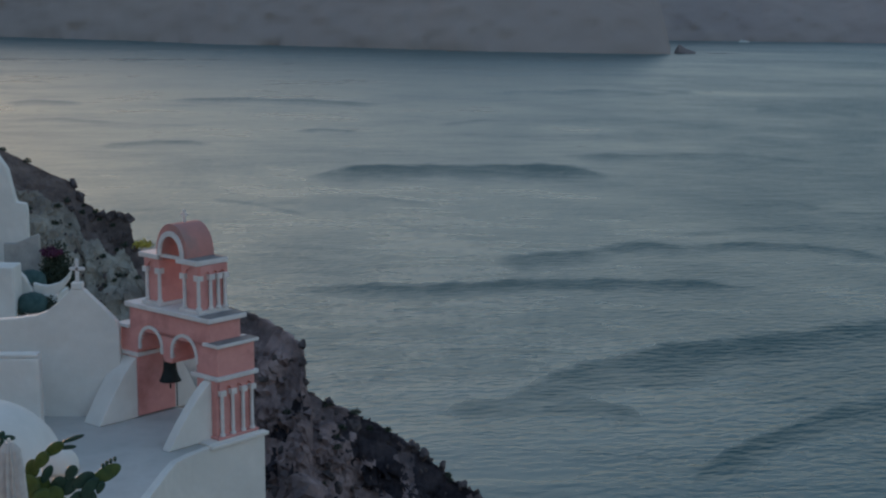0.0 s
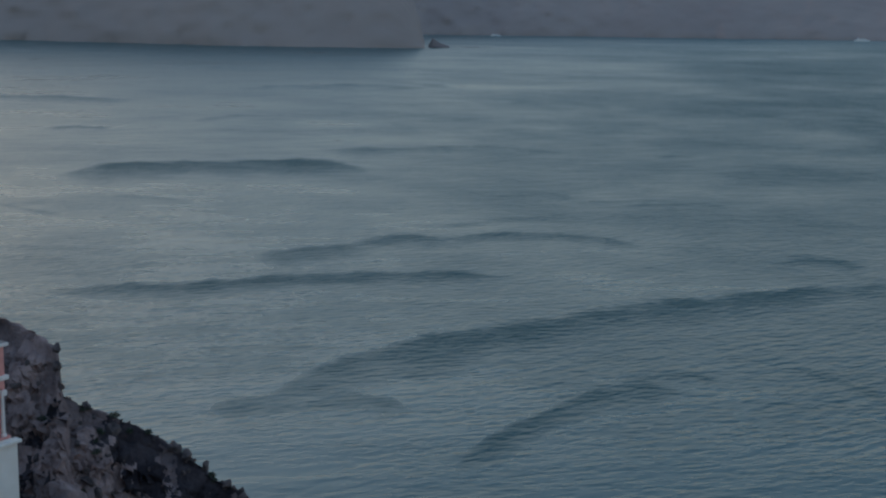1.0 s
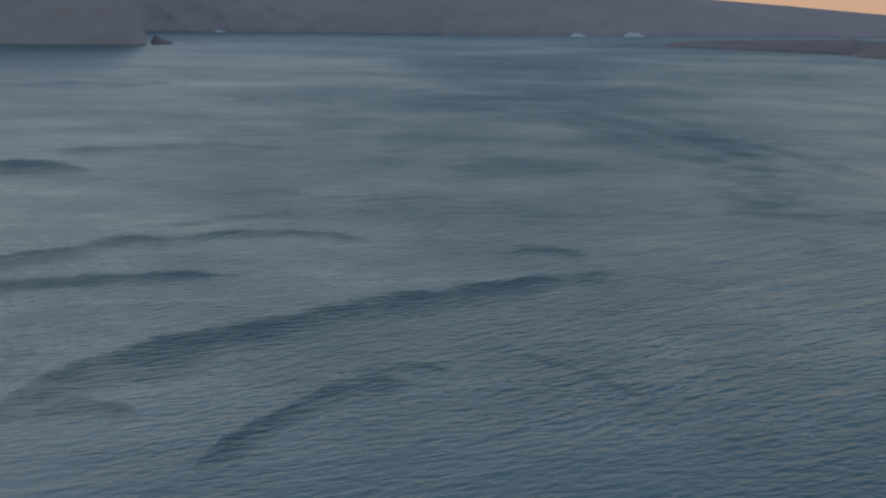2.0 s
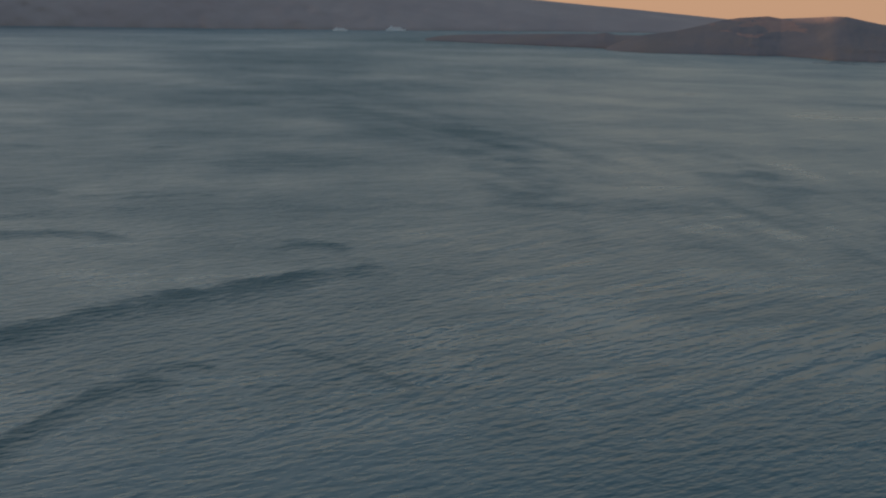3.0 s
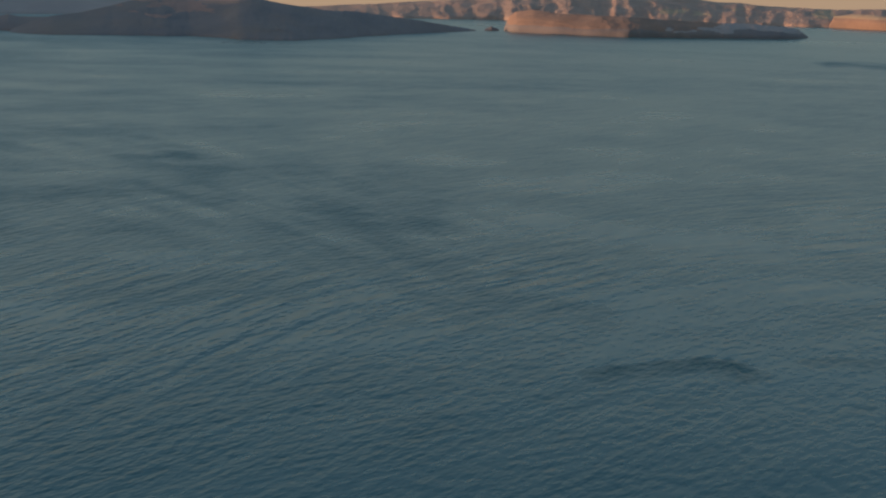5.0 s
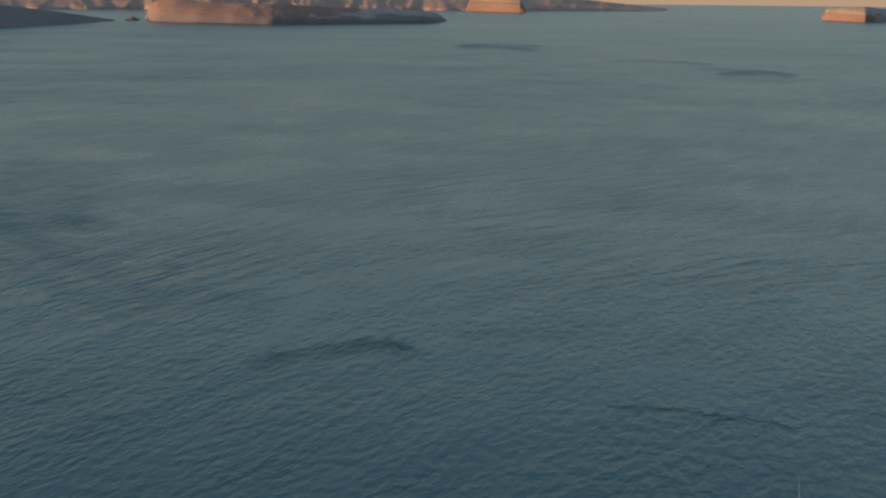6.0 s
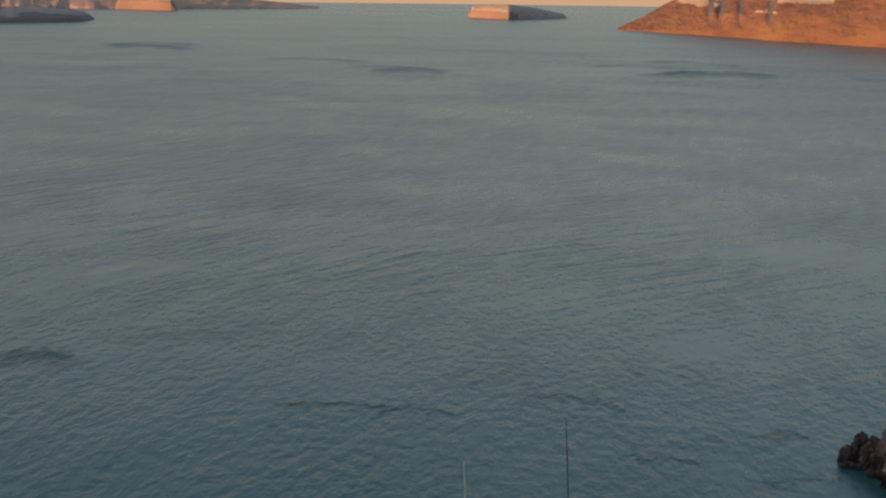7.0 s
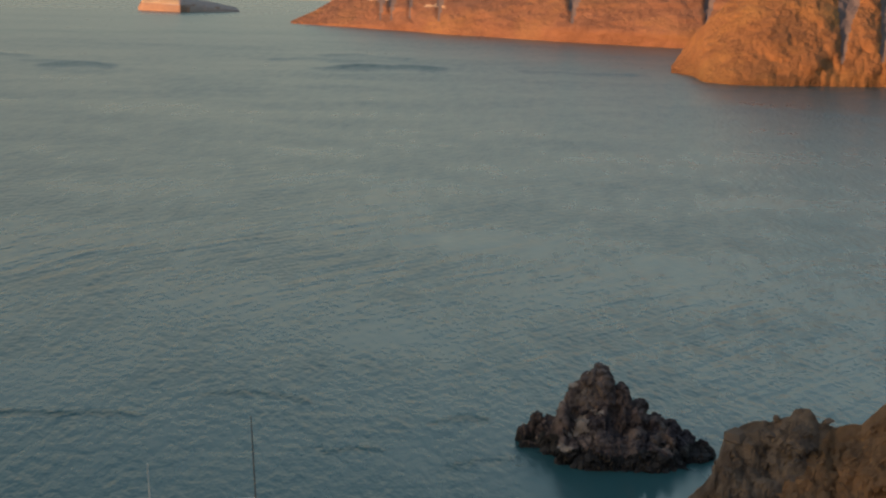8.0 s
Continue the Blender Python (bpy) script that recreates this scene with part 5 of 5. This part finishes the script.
# ---- yachts and ships ----
def yacht(m, mast_material, mast, label):
    y = empty("sailing_yacht", m, label, "yacht", "moored yachts")
    bm = bmesh.new()
    rings = []
    for s in np.linspace(-1, 1, 15):
        beam = 1.9 * (1 - max(0, s) ** 2.2) * (1 - 0.25 * max(0, -s) ** 2) + 0.02
        rings.append([bm.verts.new((beam * q, 6.5 * s, h)) for q, h in ((-1, 1.25 + 0.25 * s), (-0.93, 0.5), (-0.55, -0.15), (0, -0.5), (0.55, -0.15), (0.93, 0.5), (1, 1.25 + 0.25 * s))])
    for a, b in zip(rings, rings[1:]):
        for k in range(6):
            bm.faces.new((a[k], a[k + 1], b[k + 1], b[k]))
        bm.faces.new((a[6], a[0], b[0], b[6]))
    bm.faces.new(rings[0])
    part("hull", bm, HULL, y, smooth=False)
    part("cabin", prism([(-2.4, 1.2), (2.6, 1.4), (1.6, 1.85), (-2.2, 1.8)], "x", -0.95, 0.95, 0.1), HULL, y)
    pole = part("mast", lathe([(0.17, 1.2), (0.16, 1.2 + mast * 0.6), (0.10, 1.2 + mast)], 10, 0, 0.8), mast_material, y)
    boom = part("boom", prism([(0.0, 0.0), (0.0, 0.14), (-4.6, 0.2), (-4.6, 0.1)], "x", -0.06, 0.06), mast_material, y)
    boom.matrix_basis = pose(0, 0.75, 2.5)
    part("furled_sail", prism([(-0.1, 0.14), (-0.1, 0.42), (-4.4, 0.38), (-4.4, 0.2)], "x", -0.14, 0.14, 0.06), CANVAS, boom)
    for dx in (-1, 1):
        part("spreader", box(-0.03 if dx > 0 else -0.7, 0.7 if dx > 0 else 0.03, 0.77, 0.83, 1.2 + mast * 0.55, 1.24 + mast * 0.55), mast_material, pole)
    return y


ax, ay = polar(84.07, 288)
yacht(pose(ax, ay, 0, 3.0, 0, -174), DARKMAST, 19.0, "moored white sailing yacht with a dark mast")
ax, ay = polar(80.2, 268)
yacht(pose(ax, ay, 0, 0, 3.6, 60), STEEL, 16.6, "moored white sailing yacht with a pale mast")


def ship(m, length, label):
    s = empty("passenger_ship", m, label, "ship", "ships at anchor")
    hull = [(-1, 0.02), (-0.97, 0.17), (0.9, 0.17), (1.03, 0.2), (0.95, -0.03), (-0.95, -0.03)]
    part("hull", prism([(p * length / 2, q * length * 0.55) for p, q in hull], "y", -length * 0.07, length * 0.07, 0.3), HULL, s)
    for k in range(3):
        part("deck", box(-length * (0.40 - 0.03 * k), length * (0.34 - 0.05 * k), -length * 0.06, length * 0.06, length * (0.096 + 0.03 * k), length * (0.12 + 0.03 * k), 0.2), HULL, s)
    part("funnel", prism([(-0.26 * length, 0.18 * length), (-0.18 * length, 0.18 * length), (-0.2 * length, 0.25 * length), (-0.27 * length, 0.25 * length)], "y", -length * 0.02, length * 0.02, 0.2), HULL, s)
    return s


ax, ay = polar(27.35, 3690)
ship(pose(ax, ay, 0, 0, 0, -27), 50, "white passenger ship at anchor off the far coast")
ax, ay = polar(25.2, 3640)
ship(pose(ax, ay, 0, 0, 0, -27), 36, "small white ship close under the far coast")
ax, ay = polar(11.45, 3655)
ship(pose(ax, ay, 0, 0, 0, -12), 26, "tiny white ship under the far coast")

# ---- loose stones last ----
strew(bpy.data.objects["lava_cliff"], 170, (-8.5, 3.0, 86, 100), (0.25, 1.1), CLINKER, 5, crest=24)
strew(bpy.data.objects["tuff_cliff"], 36, (-17.5, -11.5, 112, 128), (0.25, 0.8), UMBER, 9)
# small dark boulders added in place of dark holes and bushes
strew(bpy.data.objects["tuff_cliff"], 44, (-16.5, -11.5, 106, 127), (0.2, 0.6), CLINKER, 49)
strew(bpy.data.objects["tuff_cliff"], 14, (-14.4, -12.2, 122, 131), (0.5, 1.4), CLINKER, 29, crest=16)
strew(bpy.data.objects["brown_cliff"], 26, (102.6, 107, 205, 231), (0.5, 2.6), GREYBROWN, 19)

for bearing, distance, level, wide, tall, lean in ((106.0, 231, 41.9, 2.0, 2.8, -12), (106.35, 231.5, 41.2, 2.2, 2.0, 25), (107.05, 231.5, 41.2, 2.8, 1.0, -24), (103.5, 229, 37.6, 4.6, 4.2, 8), (104.35, 229, 38.2, 2.4, 3.0, -6), (104.9, 229, 38.6, 2.6, 1.6, 10)):
    stone = new("boulder", crag_mesh("boulder", int(bearing * 10)))
    stone.data.materials.append(GREYBROWN)
    stone.parent = bpy.data.objects["brown_cliff"]
    sx, sy = (float(q) for q in polar(bearing, distance))
    stone.matrix_basis = pose(sx, sy, level, 0, 0, -bearing) @ pose(0, 0, 0, 0, lean, 0) @ Matrix.Diagonal((wide, wide * 0.8, tall * 1.2, 1))


def cliff_scrub(cliff, span, count, crest, seed, sizes, label):
    """Low dry bushes dotted over a cliff and along its crest."""
    rng = random.Random(seed)
    p = np.array([v.co for v in bpy.data.objects[cliff].data.vertices])
    b, d = np.degrees(np.arctan2(p[:, 0], p[:, 1])), np.hypot(p[:, 0], p[:, 1])
    rise = (p[:, 2] - EYE_Z) / d
    inside = np.where((b > span[0]) & (b < span[1]) & (d > span[2]) & (d < span[3]))[0]
    spots = [Vector(p[rng.choice(inside)]) for _ in range(count)]
    for _ in range(crest):
        at = rng.uniform(span[0], span[1])
        near = np.where(np.abs(b - at) < 0.05)[0]
        spots.append(Vector(p[near[np.argmax(rise[near])]]))
    bm = bmesh.new()
    for c in spots:
        r = rng.uniform(*sizes)
        for _ in range(int(60 + 260 * r)):
            q = Vector((rng.gauss(0, 1), rng.gauss(0, 1), abs(rng.gauss(0, 0.9)))).normalized() * r * rng.uniform(0.3, 1)
            m = Euler((rng.uniform(0, 6), rng.uniform(0, 6), rng.uniform(0, 6))).to_matrix()
            s = 0.14 * rng.uniform(0.6, 1.3)
            bm.faces.new([bm.verts.new(c + q + m @ Vector(k) * s) for k in ((-0.5, 0, 0), (0, 0.3, 0), (0.5, 0, 0), (0, -0.3, 0))])
    return tagged(part("cliff_scrub", bm, SHRUB), label, "scrub", kind="stuff")


cliff_scrub("tuff_cliff", (-17.3, -10.8, 104, 129), 70, 3, 12, (0.2, 0.42), "low dark scrub dotted over the tuff cliff")
cliff_scrub("lava_cliff", (-6.5, 1.9, 88, 99), 22, 4, 14, (0.2, 0.45), "dark scrub along the crest of the lava cliff")
